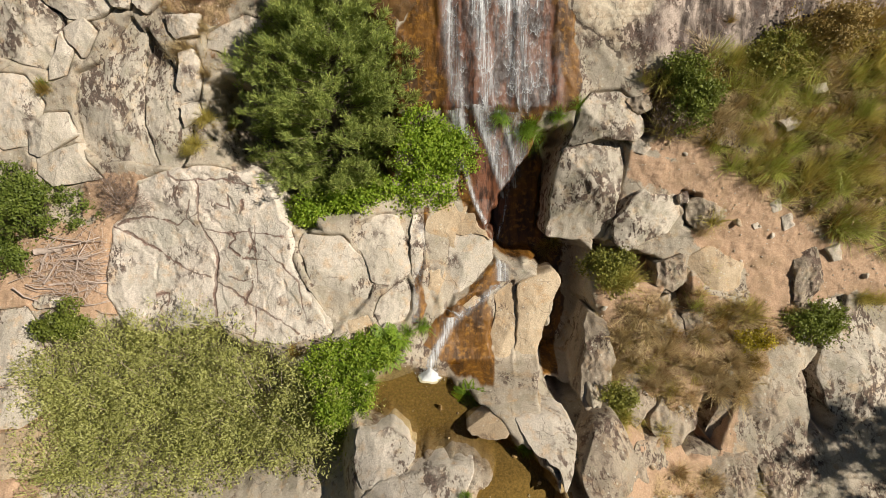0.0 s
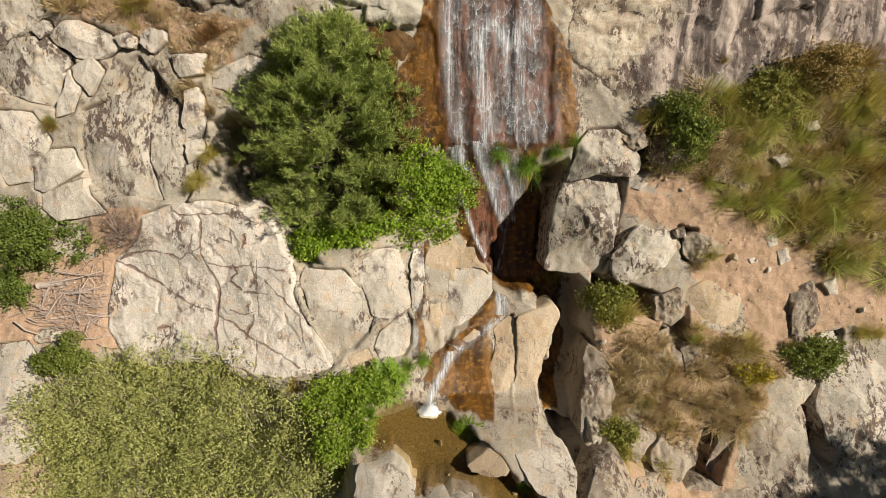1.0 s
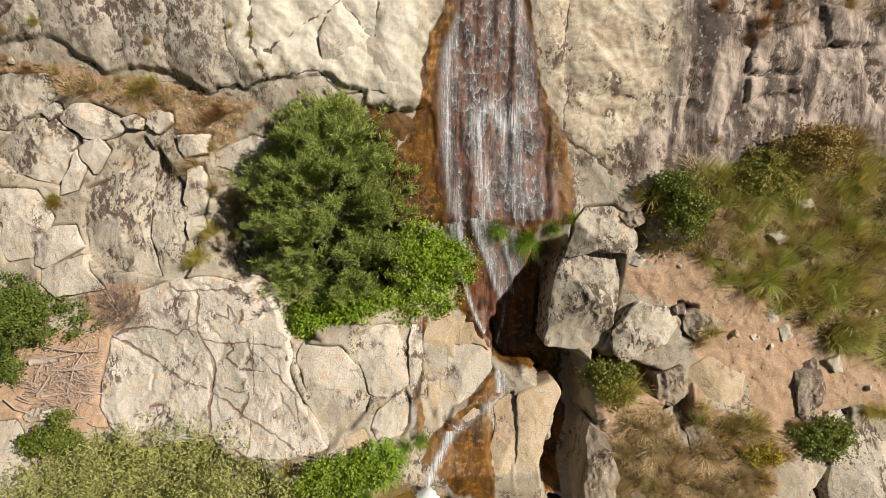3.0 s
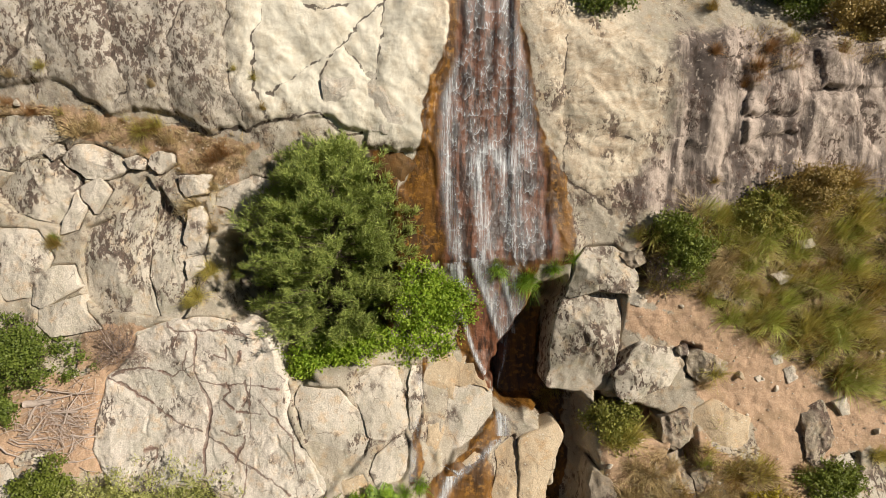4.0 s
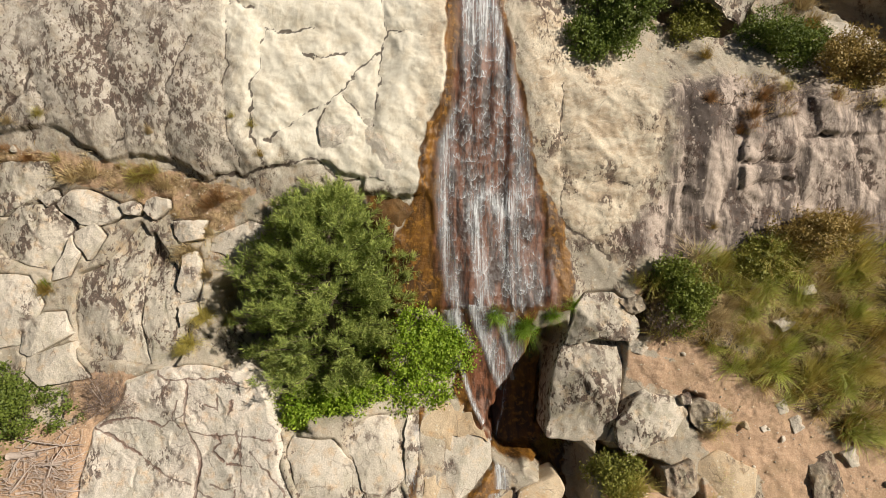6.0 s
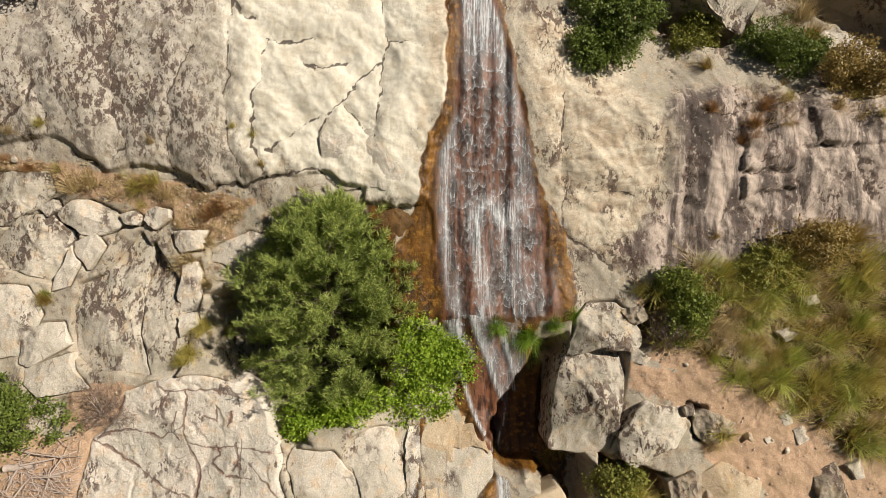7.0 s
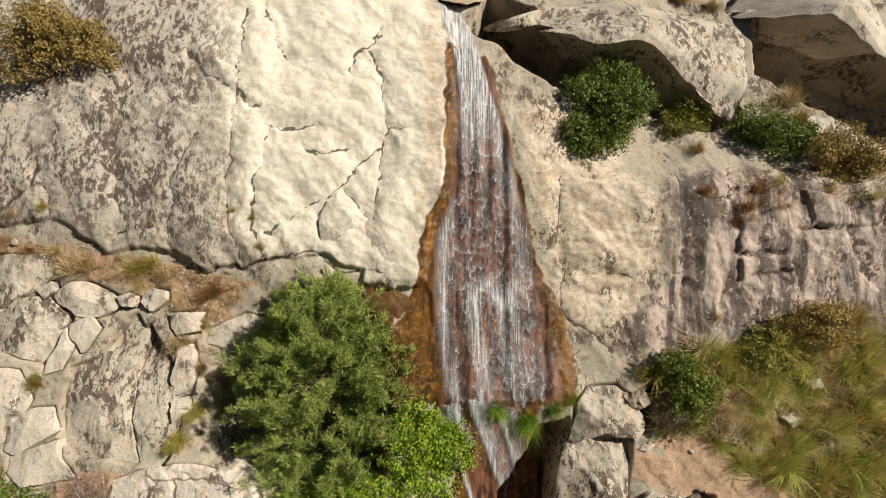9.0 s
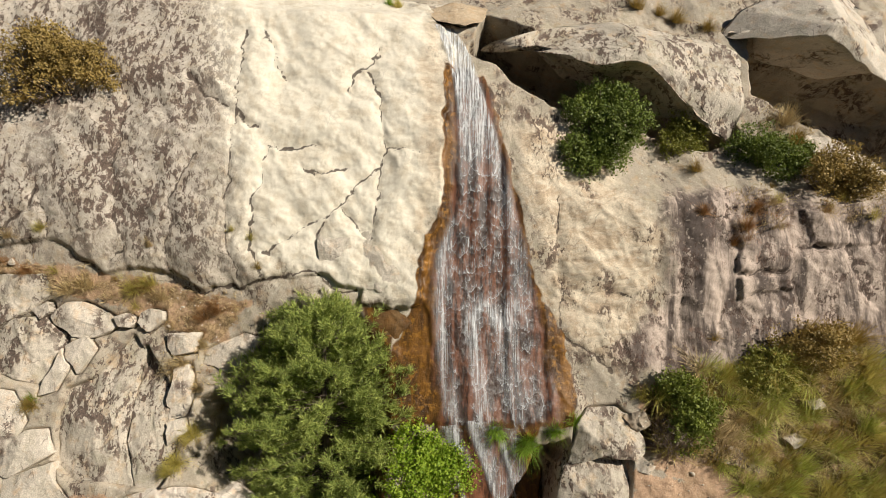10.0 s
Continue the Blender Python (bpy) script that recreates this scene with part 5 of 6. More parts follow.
def bands(f, s):
    """Where the fall runs thick: across f, down s, both 0 to 1."""
    low, mid = soft(s, 0.69, 0.76), soft(s, 0.34, 0.48) * (1 - soft(s, 0.69, 0.76))
    out = 0.78 * (1 - soft(s, 0.24, 0.46)) - 0.06 * mid + 0.34 * mid * soft(f, 0.70, 0.85) - 0.02 * low
    out = out + (0.62 - 0.1 * low) * soft(s, 0.46, 0.58) * np.exp(-((f - 0.09) / 0.09) ** 2)
    for c, wide, more in ((0.36, 0.06, 0.60), (0.58, 0.05, 0.42), (0.70, 0.05, 0.36)):
        out = out + low * more * np.exp(-((f - c) / wide) ** 2)
    for c, wide, less in ((0.225, 0.05, 0.60), (0.475, 0.045, 0.30), (0.92, 0.10, 0.30)):
        out = out - low * less * np.exp(-((f - c) / wide) ** 2)
    out = out + 0.55 * np.exp(-((s - 0.735 - 0.02 * np.sin(f * 23)) / 0.022) ** 2) * soft(f, 0.28, 0.38) * (1 - soft(f, 0.82, 0.90))
    return out - 0.8 * soft(s + 0.02 * np.sin(f * 37) + 0.015 * np.sin(f * 91), 0.965, 1.0)


def ribbon(name, left, right, off, thick, rows, cols, label):
    """A sheet of water between two lines down the slope."""
    def spread(line, k):
        d = np.concatenate([[0], np.cumsum([math.dist(a, b) for a, b in zip(line, line[1:])])])
        s = np.linspace(0, d[-1], k)
        return np.interp(s, d, [p[0] for p in line]), np.interp(s, d, [p[1] for p in line]), s
    lu, lv, ls = spread(left, rows)
    ru, rv, rs = spread(right, rows)
    f = np.linspace(0, 1, cols)[None, :]
    u, v = lu[:, None] * (1 - f) + ru[:, None] * f, lv[:, None] * (1 - f) + rv[:, None] * f
    w = ground_ws(u, v)
    for _ in range(3):
        w[1:-1] = (w[:-2] + 2 * w[1:-1] + w[2:]) / 4
    w = w + off + 0.02 * vnoise(u * 9, v * 1.2, 3) + 0.015 * vnoise(u * 5, v * 3, 8)
    o, a, b, c = (np.array(x) for x in (ORIGIN, AX_U, AX_V, AX_W))
    verts = o + u[..., None] * a + v[..., None] * b + w[..., None] * c
    ob = sheet(name, verts.reshape(-1, 3), cols, rows, FALLING)
    ob.data.attributes.new("edge", "FLOAT", "POINT").data.foreach_set("value", np.broadcast_to(soft(np.minimum(f, 1 - f), 0.0, 0.12 if cols > 20 else 0.5), u.shape).astype(np.float32).ravel())
    ob.data.attributes.new("thick", "FLOAT", "POINT").data.foreach_set("value", (np.zeros(u.shape) + thick + (bands(f, np.linspace(0, 1, rows)[:, None]) if cols > 20 else 0)).astype(np.float32).ravel())
    lay = ob.data.uv_layers.new(name="run")
    across = (u - u.mean()) + 0 * v
    down = np.broadcast_to(((ls + rs) / 2)[:, None], u.shape)
    pairs = np.stack([across.ravel(), down.ravel()], -1)
    idx = np.zeros(len(ob.data.loops), np.int32)
    ob.data.loops.foreach_get("vertex_index", idx)
    lay.data.foreach_set("uv", pairs[idx].astype(np.float32).ravel())
    return tagged(ob, label, "water", kind="structure")


ribbon("waterfall", FALL_LEFT, FALL_RIGHT, 0.05, 0.0, 260, 70, "white water spreading down a red-brown rock face")
for width, much, line in STRANDS:
    half = width / 2
    ribbon("cascade", [(u - half, v) for u, v in line], [(u + half, v) for u, v in line], 0.06, much, 60, 12, "thin white strand of falling water")


def pool_water():
    n = Nodes("pool_water")
    tint = n.add("ShaderNodeBsdfTransparent")
    tint.inputs["Color"].default_value = (0.80, 0.70, 0.46, 1)
    gloss = n.add("ShaderNodeBsdfGlossy")
    gloss.inputs["Roughness"].default_value = 0.06
    n.link(n.bump(n.noise(7, 4, 0.6), 0.35, 0.03), gloss.inputs["Normal"])
    fres = n.add("ShaderNodeFresnel")
    fres.inputs["IOR"].default_value = 1.33
    mixer = n.add("ShaderNodeMixShader")
    n.link(fres.outputs["Fac"], mixer.inputs["Fac"])
    n.link(tint.outputs["BSDF"], mixer.inputs[1])
    n.link(gloss.outputs["BSDF"], mixer.inputs[2])
    n.link(mixer.outputs["Shader"], n.out.inputs["Surface"])
    return n.mat


def pool():
    xs, ys = np.linspace(-2.6, 4.2, 120), np.linspace(5.0, 11.2, 110)
    x, y = np.meshgrid(xs, ys)
    z = 0.07 + 0.008 * vnoise(x * 4, y * 4, 6)
    v = (y - ORIGIN.y) * AX_V.y + (z - ORIGIN.z) * AX_V.z
    near = inside(x, v, dict(ZONES)["pool"]) > -0.22
    verts = np.stack([x, y, z], -1).reshape(-1, 3)
    faces = []
    for j in range(109):
        for i in range(119):
            if near[j, i]:
                k = j * 120 + i
                faces.append((k, k + 1, k + 121, k + 120))
    used = sorted({k for q in faces for k in q})
    place = {k: m for m, k in enumerate(used)}
    ob = mesh_ob("water", verts[used], [tuple(place[k] for k in q) for q in faces], pool_water())
    ob.visible_shadow = False
    tagged(ob, "shallow clear pool over a golden brown bed", "pool", kind="structure")
    # the white splash where the chute meets the pool
    n = Nodes("splash_foam")
    foam = n.done(n.mix(n.noise(9, 5), (0.75, 0.78, 0.80), (0.95, 0.95, 0.95)), 0.5, n.bump(n.noise(25, 5, 0.7), 0.8, 0.03))
    rnd, verts, faces = random.Random(8), [], []
    rings, sides = 12, 30
    for i in range(rings + 1):
        for k in range(sides):
            a, r = k * math.tau / sides, 0.33 * i / rings
            edge = 1 + 0.35 * noise.noise((math.cos(a) * 2, math.sin(a) * 2, 3))
            x, y = -0.36 + r * edge * math.cos(a), 10.12 + r * edge * math.sin(a) * 0.8
            h = 0.17 * math.exp(-(r / 0.17) ** 2) + 0.035 * noise.noise((x * 16, y * 16, 2)) * (1.2 - i / rings)
            verts.append(Vector((x, y, 0.055 + h + 0.03 * (1 - i / rings))))
    for i in range(rings):
        for k in range(sides):
            k2 = (k + 1) % sides
            faces.append((i * sides + k, (i + 1) * sides + k, (i + 1) * sides + k2, i * sides + k2))
    for _ in range(1300):
        r = abs(rnd.gauss(0, 0.17))
        a = rnd.uniform(0, math.tau)
        c = Vector((-0.36 + r * math.cos(a), 10.12 + r * math.sin(a) * 0.8, 0.09 + rnd.uniform(0, 0.30) * max(0, 1 - r / 0.4)))
        s = rnd.uniform(0.003, 0.011)
        k = len(verts)
        verts += [c + Vector(q) * s for q in ((1, 0, 0), (-1, 0, 0), (0, 1, 0), (0, -1, 0), (0, 0, 1), (0, 0, -1))]
        faces += [(k + i, k + j, k + m) for i, j, m in ((0, 2, 4), (2, 1, 4), (1, 3, 4), (3, 0, 4), (2, 0, 5), (1, 2, 5), (3, 1, 5), (0, 3, 5))]
    tagged(mesh_ob("splash", verts, faces, foam), "white splash where the chute meets the pool", "water", kind="stuff")


pool()

# ---- plants ----
def leafy(name, dark, light, through_light=0.35, rough=0.55):
    """Leaves or blades that vary one by one and let some light through."""
    n = Nodes(name)
    col = n.mix(n.island(), dark, light)
    col = n.mix(n.step(n.noise(1.3, 3), 0.35, 0.7, 0, 0.4), col, tuple(c * 0.6 for c in dark))
    n.done(col, rough, None, 0.35)
    trans = n.add("ShaderNodeBsdfTranslucent")
    n.link(col, trans.inputs["Color"])
    mixer = n.add("ShaderNodeMixShader")
    mixer.inputs["Fac"].default_value = through_light
    n.link(n.bsdf.outputs["BSDF"], mixer.inputs[1])
    n.link(trans.outputs["BSDF"], mixer.inputs[2])
    n.link(mixer.outputs["Shader"], n.out.inputs["Surface"])
    return n.mat


def woody(name, dark, light):
    n = Nodes(name)
    grain = n.noise(18, 6, 0.65)
    return n.done(n.mix(grain, dark, light), 0.9, n.bump(grain, 0.8, 0.02))


BARK = woody("bark", (0.06, 0.045, 0.035), (0.22, 0.17, 0.13))
DEADWOOD = woody("dead_wood", (0.34, 0.26, 0.21), (0.62, 0.52, 0.46))
NEEDLES = leafy("pine_needles", (0.17, 0.24, 0.05), (0.55, 0.60, 0.165), 0.3)
LEAVES = {
    "dark": leafy("dark_leaves", (0.10, 0.145, 0.02), (0.21, 0.255, 0.045), 0.25),
    "green": leafy("green_leaves", (0.14, 0.18, 0.025), (0.27, 0.31, 0.055), 0.3),
    "olivel": leafy("olive_leaves", (0.20, 0.21, 0.035), (0.36, 0.35, 0.075), 0.3),
    "ochrel": leafy("ochre_leaves", (0.28, 0.20, 0.055), (0.42, 0.30, 0.10), 0.25),
    "twig": leafy("dead_twigs", (0.132, 0.09, 0.072), (0.336, 0.252, 0.204), 0.05),
    "lime": leafy("lime_leaves", (0.20, 0.33, 0.02), (0.46, 0.57, 0.065), 0.4),
    "fresh": leafy("fresh_leaves", (0.18, 0.28, 0.02), (0.40, 0.50, 0.06), 0.4),
    "yellow": leafy("yellow_flowers", (0.35, 0.28, 0.02), (0.62, 0.52, 0.05), 0.3),
    "willow": leafy("willow_leaves", (0.36, 0.38, 0.10), (0.60, 0.59, 0.24), 0.35),
}
BLADES = {
    "green": leafy("green_blades", (0.30, 0.34, 0.05), (0.64, 0.65, 0.18)),
    "olive": leafy("olive_blades", (0.40, 0.35, 0.065), (0.70, 0.60, 0.20)),
    "dry": leafy("dry_blades", (0.42, 0.31, 0.15), (0.70, 0.56, 0.31), 0.25),
    "ochre": leafy("ochre_blades", (0.30, 0.21, 0.05), (0.52, 0.37, 0.11), 0.25),
    "rusty": leafy("rusty_blades", (0.288, 0.144, 0.054), (0.504, 0.3, 0.132), 0.25),
    "lush": leafy("lush_blades", (0.16, 0.28, 0.02), (0.36, 0.50, 0.06), 0.4),
}


def quads_mesh(name, corners, material, parent=None):
    """One mesh from an array (n, 4, 3) of free quads."""
    n = len(corners)
    me = bpy.data.meshes.new(name)
    me.vertices.add(n * 4)
    me.vertices.foreach_set("co", corners.astype(np.float32).ravel())
    me.loops.add(n * 4)
    me.loops.foreach_set("vertex_index", np.arange(n * 4, dtype=np.int32))
    me.polygons.add(n)
    me.polygons.foreach_set("loop_start", np.arange(0, n * 4, 4, dtype=np.int32))
    me.update(calc_edges=True)
    me.materials.append(material)
    ob = new(name, me)
    if parent:
        ob.parent = parent
    return ob


def unit(a):
    return a / (np.linalg.norm(a, axis=-1, keepdims=True) + 1e-9)


def leaf_quads(centers, axes, length, width, rnd, facing=None):
    """Diamond leaves at centers, pointing along axes, turned to face a way where one is given."""
    n = len(centers)
    side = unit(np.cross(axes, rnd.normal(size=(n, 3)) if facing is None else facing))
    length = length * rnd.uniform(0.6, 1.25, (n, 1))
    width = width * rnd.uniform(0.6, 1.25, (n, 1))
    return np.stack([centers, centers + axes * length * 0.5 + side * width * 0.5, centers + axes * length, centers + axes * length * 0.5 - side * width * 0.5], 1)


def limb(points, radii, sides=6):
    """A tapered round limb through points."""
    verts, faces = [], []
    for i, (p, r) in enumerate(zip(points, radii)):
        d = (points[min(i + 1, len(points) - 1)] - points[max(i - 1, 0)]).normalized()
        x = d.cross(Vector((0.31, 0.2, 0.93))).normalized()
        y = d.cross(x)
        verts += [p + (x * math.cos(k * math.tau / sides) + y * math.sin(k * math.tau / sides)) * r for k in range(sides)]
    for i in range(len(points) - 1):
        for k in range(sides):
            k2 = (k + 1) % sides
            faces.append((i * sides + k, i * sides + k2, (i + 1) * sides + k2, (i + 1) * sides + k))
    return verts, faces


def join(parts):
    verts, faces = [], []
    for v, f in parts:
        k = len(verts)
        verts += v
        faces += [tuple(i + k for i in q) for q in f]
    return verts, faces


def pine(base, height, radius, seed, limb_count=290, per=13):
    """A young bushy pine: trunk, whorls of limbs, shoots with needles."""
    rnd, gen = random.Random(seed), np.random.default_rng(seed)
    root = new("pine_tree")
    root.location = base
    top = Vector((0.15, 0.1, height))
    trunk_pts = [Vector((0.06 * math.sin(i), 0.05 * math.cos(i * 1.3), 0)) + top * (i / 8) for i in range(9)]
    trunk_pts[0].z -= 1.2
    mesh_ob("trunk", *limb(trunk_pts, [0.15 * (1 - i / 9) + 0.012 for i in range(9)], 8), BARK, root)
    limbs, starts, dirs = [], [], []
    for _ in range(limb_count):
        h = rnd.random() ** 1.15
        ang = rnd.uniform(0, math.tau)
        # egg-shaped crown with an uneven outline
        reach = radius * (math.sin(min(1.0, (1 - h) * 1.45 + 0.08) * math.pi / 2) ** 0.85) * (0.72 if h < 0.12 else 1.0)
        reach *= 0.80 + 0.28 * rnd.random() + 0.12 * noise.noise((math.cos(ang) * 1.6, math.sin(ang) * 1.6, h * 5))
        p0 = top * (0.03 + 0.93 * h)
        out = Vector((math.cos(ang), math.sin(ang), 0))
        rise = 0.15 + 0.75 * h
        p1 = p0 + out * reach * 0.5 + Vector((0, 0, reach * rise * 0.25))
        p2 = p0 + out * reach + Vector((0, 0, reach * rise * 0.75))
        limbs.append(limb([p0, p1, p2], [0.022 * (1 - 0.6 * h), 0.012, 0.004], 4))
        count = int(5 + 4 * reach / radius)
        for k in range(count):
            f = 0.34 + 0.66 * (k + rnd.random()) / count
            q = p0.lerp(p1, f * 2) if f < 0.5 else p1.lerp(p2, f * 2 - 1)
            q = q + Vector((rnd.gauss(0, 0.14), rnd.gauss(0, 0.14), rnd.gauss(0, 0.08)))
            way = out * (0.35 + 0.6 * f) + Vector((rnd.gauss(0, 0.4), rnd.gauss(0, 0.4), 0.6 + 0.9 * h))
            for _ in range(6):
                starts.append(q + Vector((rnd.gauss(0, 0.06), rnd.gauss(0, 0.06), rnd.gauss(0, 0.04))))
                dirs.append((way + Vector((rnd.gauss(0, 0.35), rnd.gauss(0, 0.35), rnd.gauss(0, 0.25)))).normalized())
    tagged(mesh_ob("branchwork", *join(limbs), BARK, root), kind="stuff")
    s, d = np.array([tuple(x) for x in starts]), np.array([tuple(x) for x in dirs])
    length = gen.uniform(0.16, 0.32, (len(s), 1))
    f = gen.random((len(s), per))
    origin = s[:, None] + d[:, None] * (f * length)[..., None]
    spread = unit(gen.normal(size=(len(s), per, 3)))
    axes = unit(d[:, None] * 0.9 + spread * 0.75)
    quads = leaf_quads(origin.reshape(-1, 3), axes.reshape(-1, 3), 0.115 * (26 / per) ** 0.5, 0.0130 * (26 / per) ** 0.6, gen)
    quads_mesh("needles", quads, NEEDLES, root)
    return tagged(root, "bushy young pine with dark green needles on a rock ledge", "tree")


def bush(kind, u, v, ru, rv, off, seed):
    """A shrub: stems and a crown of small leaves in clumps over uneven lobes."""
    gen = np.random.default_rng(seed)
    c = np.array(at(u, v, (float(broad(u, v)) if off < 0 else max(ground_w(u, v), float(broad(u, v)) - 0.15)) + off * 0.5))
    root = new("willow_bush" if kind == "willow" else "dead_shrub" if kind == "twig" else "bush")
    root.location = Vector(c)
    depth = min(ru, rv, 0.75 * max(ru, rv)) * (0.62 if kind == "willow" else 0.9)
    area = ru * rv + depth * (ru + rv) * 0.5
    leaf = {"willow": (0.09, 0.036), "lime": (0.085, 0.055), "twig": (0.2, 0.012), "fresh": (0.09, 0.05)}.get(kind, (0.08, 0.052))
    clumps = int(area * {"willow": 84, "twig": 110, "lime": 260, "fresh": 220}.get(kind, 150)) + 24
    per = {"willow": 18, "twig": 10, "lime": 22, "fresh": 20}.get(kind, 24)
    U3, V3, W3 = (np.array(x) for x in (AX_U, AX_V, AX_W))
    # uneven lobes within the shrub's bounds, the clumps on their shells
    count = 16 if kind == "willow" else 9
    lobe_d = unit(gen.normal(size=(count, 3)))
    lobe_c = lobe_d * gen.uniform(0.30, 0.68, (count, 1))
    lobe_r = gen.uniform(0.28, 0.50, count) * (0.75 if kind == "willow" else 1.0)
    which = gen.integers(0, count, clumps)
    d = unit(gen.normal(size=(clumps, 3)))
    stray = 1 + 0.25 * np.abs(gen.normal(size=(clumps, 1))) * (gen.random((clumps, 1)) < 0.25)
    p = lobe_c[which] + d * lobe_r[which][:, None] * (0.45 + 0.55 * gen.random((clumps, 1)) ** 0.4) * stray
    if kind == "willow":
        shell = gen.random((clumps, 1)) < 0.55
        p = np.where(shell, d * gen.uniform(0.72, 0.98, (clumps, 1)), p)
    pos = p[:, :1] * U3 * ru + p[:, 1:2] * V3 * rv + p[:, 2:] * W3 * depth
    face = d[:, :1] * U3 + d[:, 1:2] * V3 + d[:, 2:] * W3
    spread = 0.07 if kind != "willow" else 0.085
    lp = pos[:, None] + gen.normal(size=(clumps, per, 3)) * spread
    ax = unit(face[:, None] * 0.5 + gen.normal(size=(clumps, per, 3)) * 0.8 + np.array((0, 0, 0.35)))
    facing = unit(face[:, None] + np.array((0.15, -0.25, 0.45)) + gen.normal(size=(clumps, per, 3)) * 0.45)
    quads_mesh("crown", leaf_quads(lp.reshape(-1, 3), ax.reshape(-1, 3), leaf[0], leaf[1], gen, facing.reshape(-1, 3)), LEAVES[kind], root)
    stems = []
    foot = Vector((0, 0.15, -rv * 0.8))
    for i in range(0, clumps, max(1, clumps // 40)):
        tip = Vector(pos[i]) * 0.95
        mid = foot.lerp(tip, 0.5) + Vector((0, 0, 0.08))
        stems.append(limb([foot, mid, tip], [0.022, 0.013, 0.004], 4))
    tagged(mesh_ob("branchwork", *join(stems), DEADWOOD if kind in ("twig", "willow", "ochrel") else BARK, root), kind="stuff")
    words = {
        "dark": "dense dark green shrub rooted in the rock", "green": "low green shrub among dry grass",
        "olivel": "olive green shrub under the rock overhang", "ochrel": "ochre brown low shrub on the rock face",
        "twig": "dead grey-brown shrub of bare twigs", "lime": "bright lime green leafy bush below the pine",
        "yellow": "small plant with yellow flowers among dry grass",
        "fresh": "fresh green bush beside the pool", "willow": "large pale green willow bush with fine leaves",
    }[kind]
    return tagged(root, words, "bush")


def tuft_mesh(kind, seed, count, droop):
    """One tuft of grass, about one metre long in its blades, to be scaled."""
    gen = np.random.default_rng(seed)
    ang = gen.uniform(0, math.tau, count)
    lean = gen.uniform(0.05, 0.95, count)
    out = np.stack([np.cos(ang), np.sin(ang), np.zeros(count)], -1)
    start = out * gen.uniform(0, 0.22, (count, 1)) + gen.normal(0, 0.05, (count, 3)) * np.array((1, 1, 0))
    length = gen.uniform(0.3, 1.0, (count, 1))
    comb = gen.normal(size=2) * 0.35
    out = out + np.array((comb[0], comb[1], 0)) + gen.normal(0, 0.25, (count, 3)) * np.array((1, 1, 0))
    side = np.stack([-np.sin(ang), np.cos(ang), np.zeros(count)], -1)
    up = np.array((0, 0, 1.0))
    quads, prev = [], None
    width = gen.uniform(0.006, 0.012, (count, 1))
    for s in (0.0, 0.55, 1.0):
        p = start + length * (out * (lean[:, None] * s * 0.8) + up * (s * (1 - 0.35 * lean[:, None]) - droop * lean[:, None] * s * s))
        row = (p - side * width * (1.02 - s), p + side * width * (1.02 - s))
        if prev is not None:
            quads.append(np.stack([prev[0], prev[1], row[1], row[0]], 1))
        prev = row
    return np.concatenate(quads)


TUFT_WORDS = {
    "green": "tuft of long green grass on the slope", "olive": "olive tuft of grass between rocks", "dry": "dry straw-coloured tuft of grass",
    "ochre": "ochre brown tuft of dry grass", "rusty": "rust-brown clump of withered grass", "lush": "bright green tuft of wet grass by the water",
}


def more_tufts(rnd):
    """Further tufts where the slope is thick with grass."""
    out = []
    for key, pts in ZONES:
        if key not in ("grassy", "drygrass"):
            continue
        lo, hi = np.min(pts, 0), np.max(pts, 0)
        for _ in range(int((hi[0] - lo[0]) * (hi[1] - lo[1]) * (6.5 if key == "grassy" else 3.6))):
            u, v = rnd.uniform(lo[0], min(hi[0], 14.5)), rnd.uniform(lo[1], hi[1])
            if inside(np.array([u]), np.array([v]), pts)[0] > 0:
                kinds = ("green", "olive", "olive", "dry", "ochre") if key == "grassy" else ("dry", "dry", "olive", "rusty", "ochre")
                out.append((rnd.choice(kinds), rnd.uniform(0.45, 0.85) if key == "grassy" else rnd.uniform(0.25, 0.5), u, v))
    return out


def tufts():
    made = {}
    rnd = random.Random(11)
    for kind, size, u, v in TUFTS:
        key = (kind, rnd.randrange(3))
        if key not in made:
            ob = quads_mesh("grass_tuft", tuft_mesh(kind, len(made) + 3, {"dry": 380, "lush": 600}.get(kind, 460), {"green": 0.75, "lush": 1.5}.get(kind, 0.5)), BLADES[kind])
            tagged(ob, TUFT_WORDS[kind], "grass", "grass tufts")
            made[key] = ob.data
        else:
            ob = new("grass_tuft", made[key])
            tagged(ob, TUFT_WORDS[kind], "grass", "grass tufts")
        ob.matrix_basis = Matrix.Translation(planted(u, v, -0.04)) @ pose(0, 0, 0, rnd.uniform(10, 35), rnd.uniform(-12, 12), 0) @ pose(0, 0, 0, 0, 0, rnd.uniform(0, 360)) @ Matrix.Diagonal((size * 1.3, size * 1.3, size * 1.15, 1))


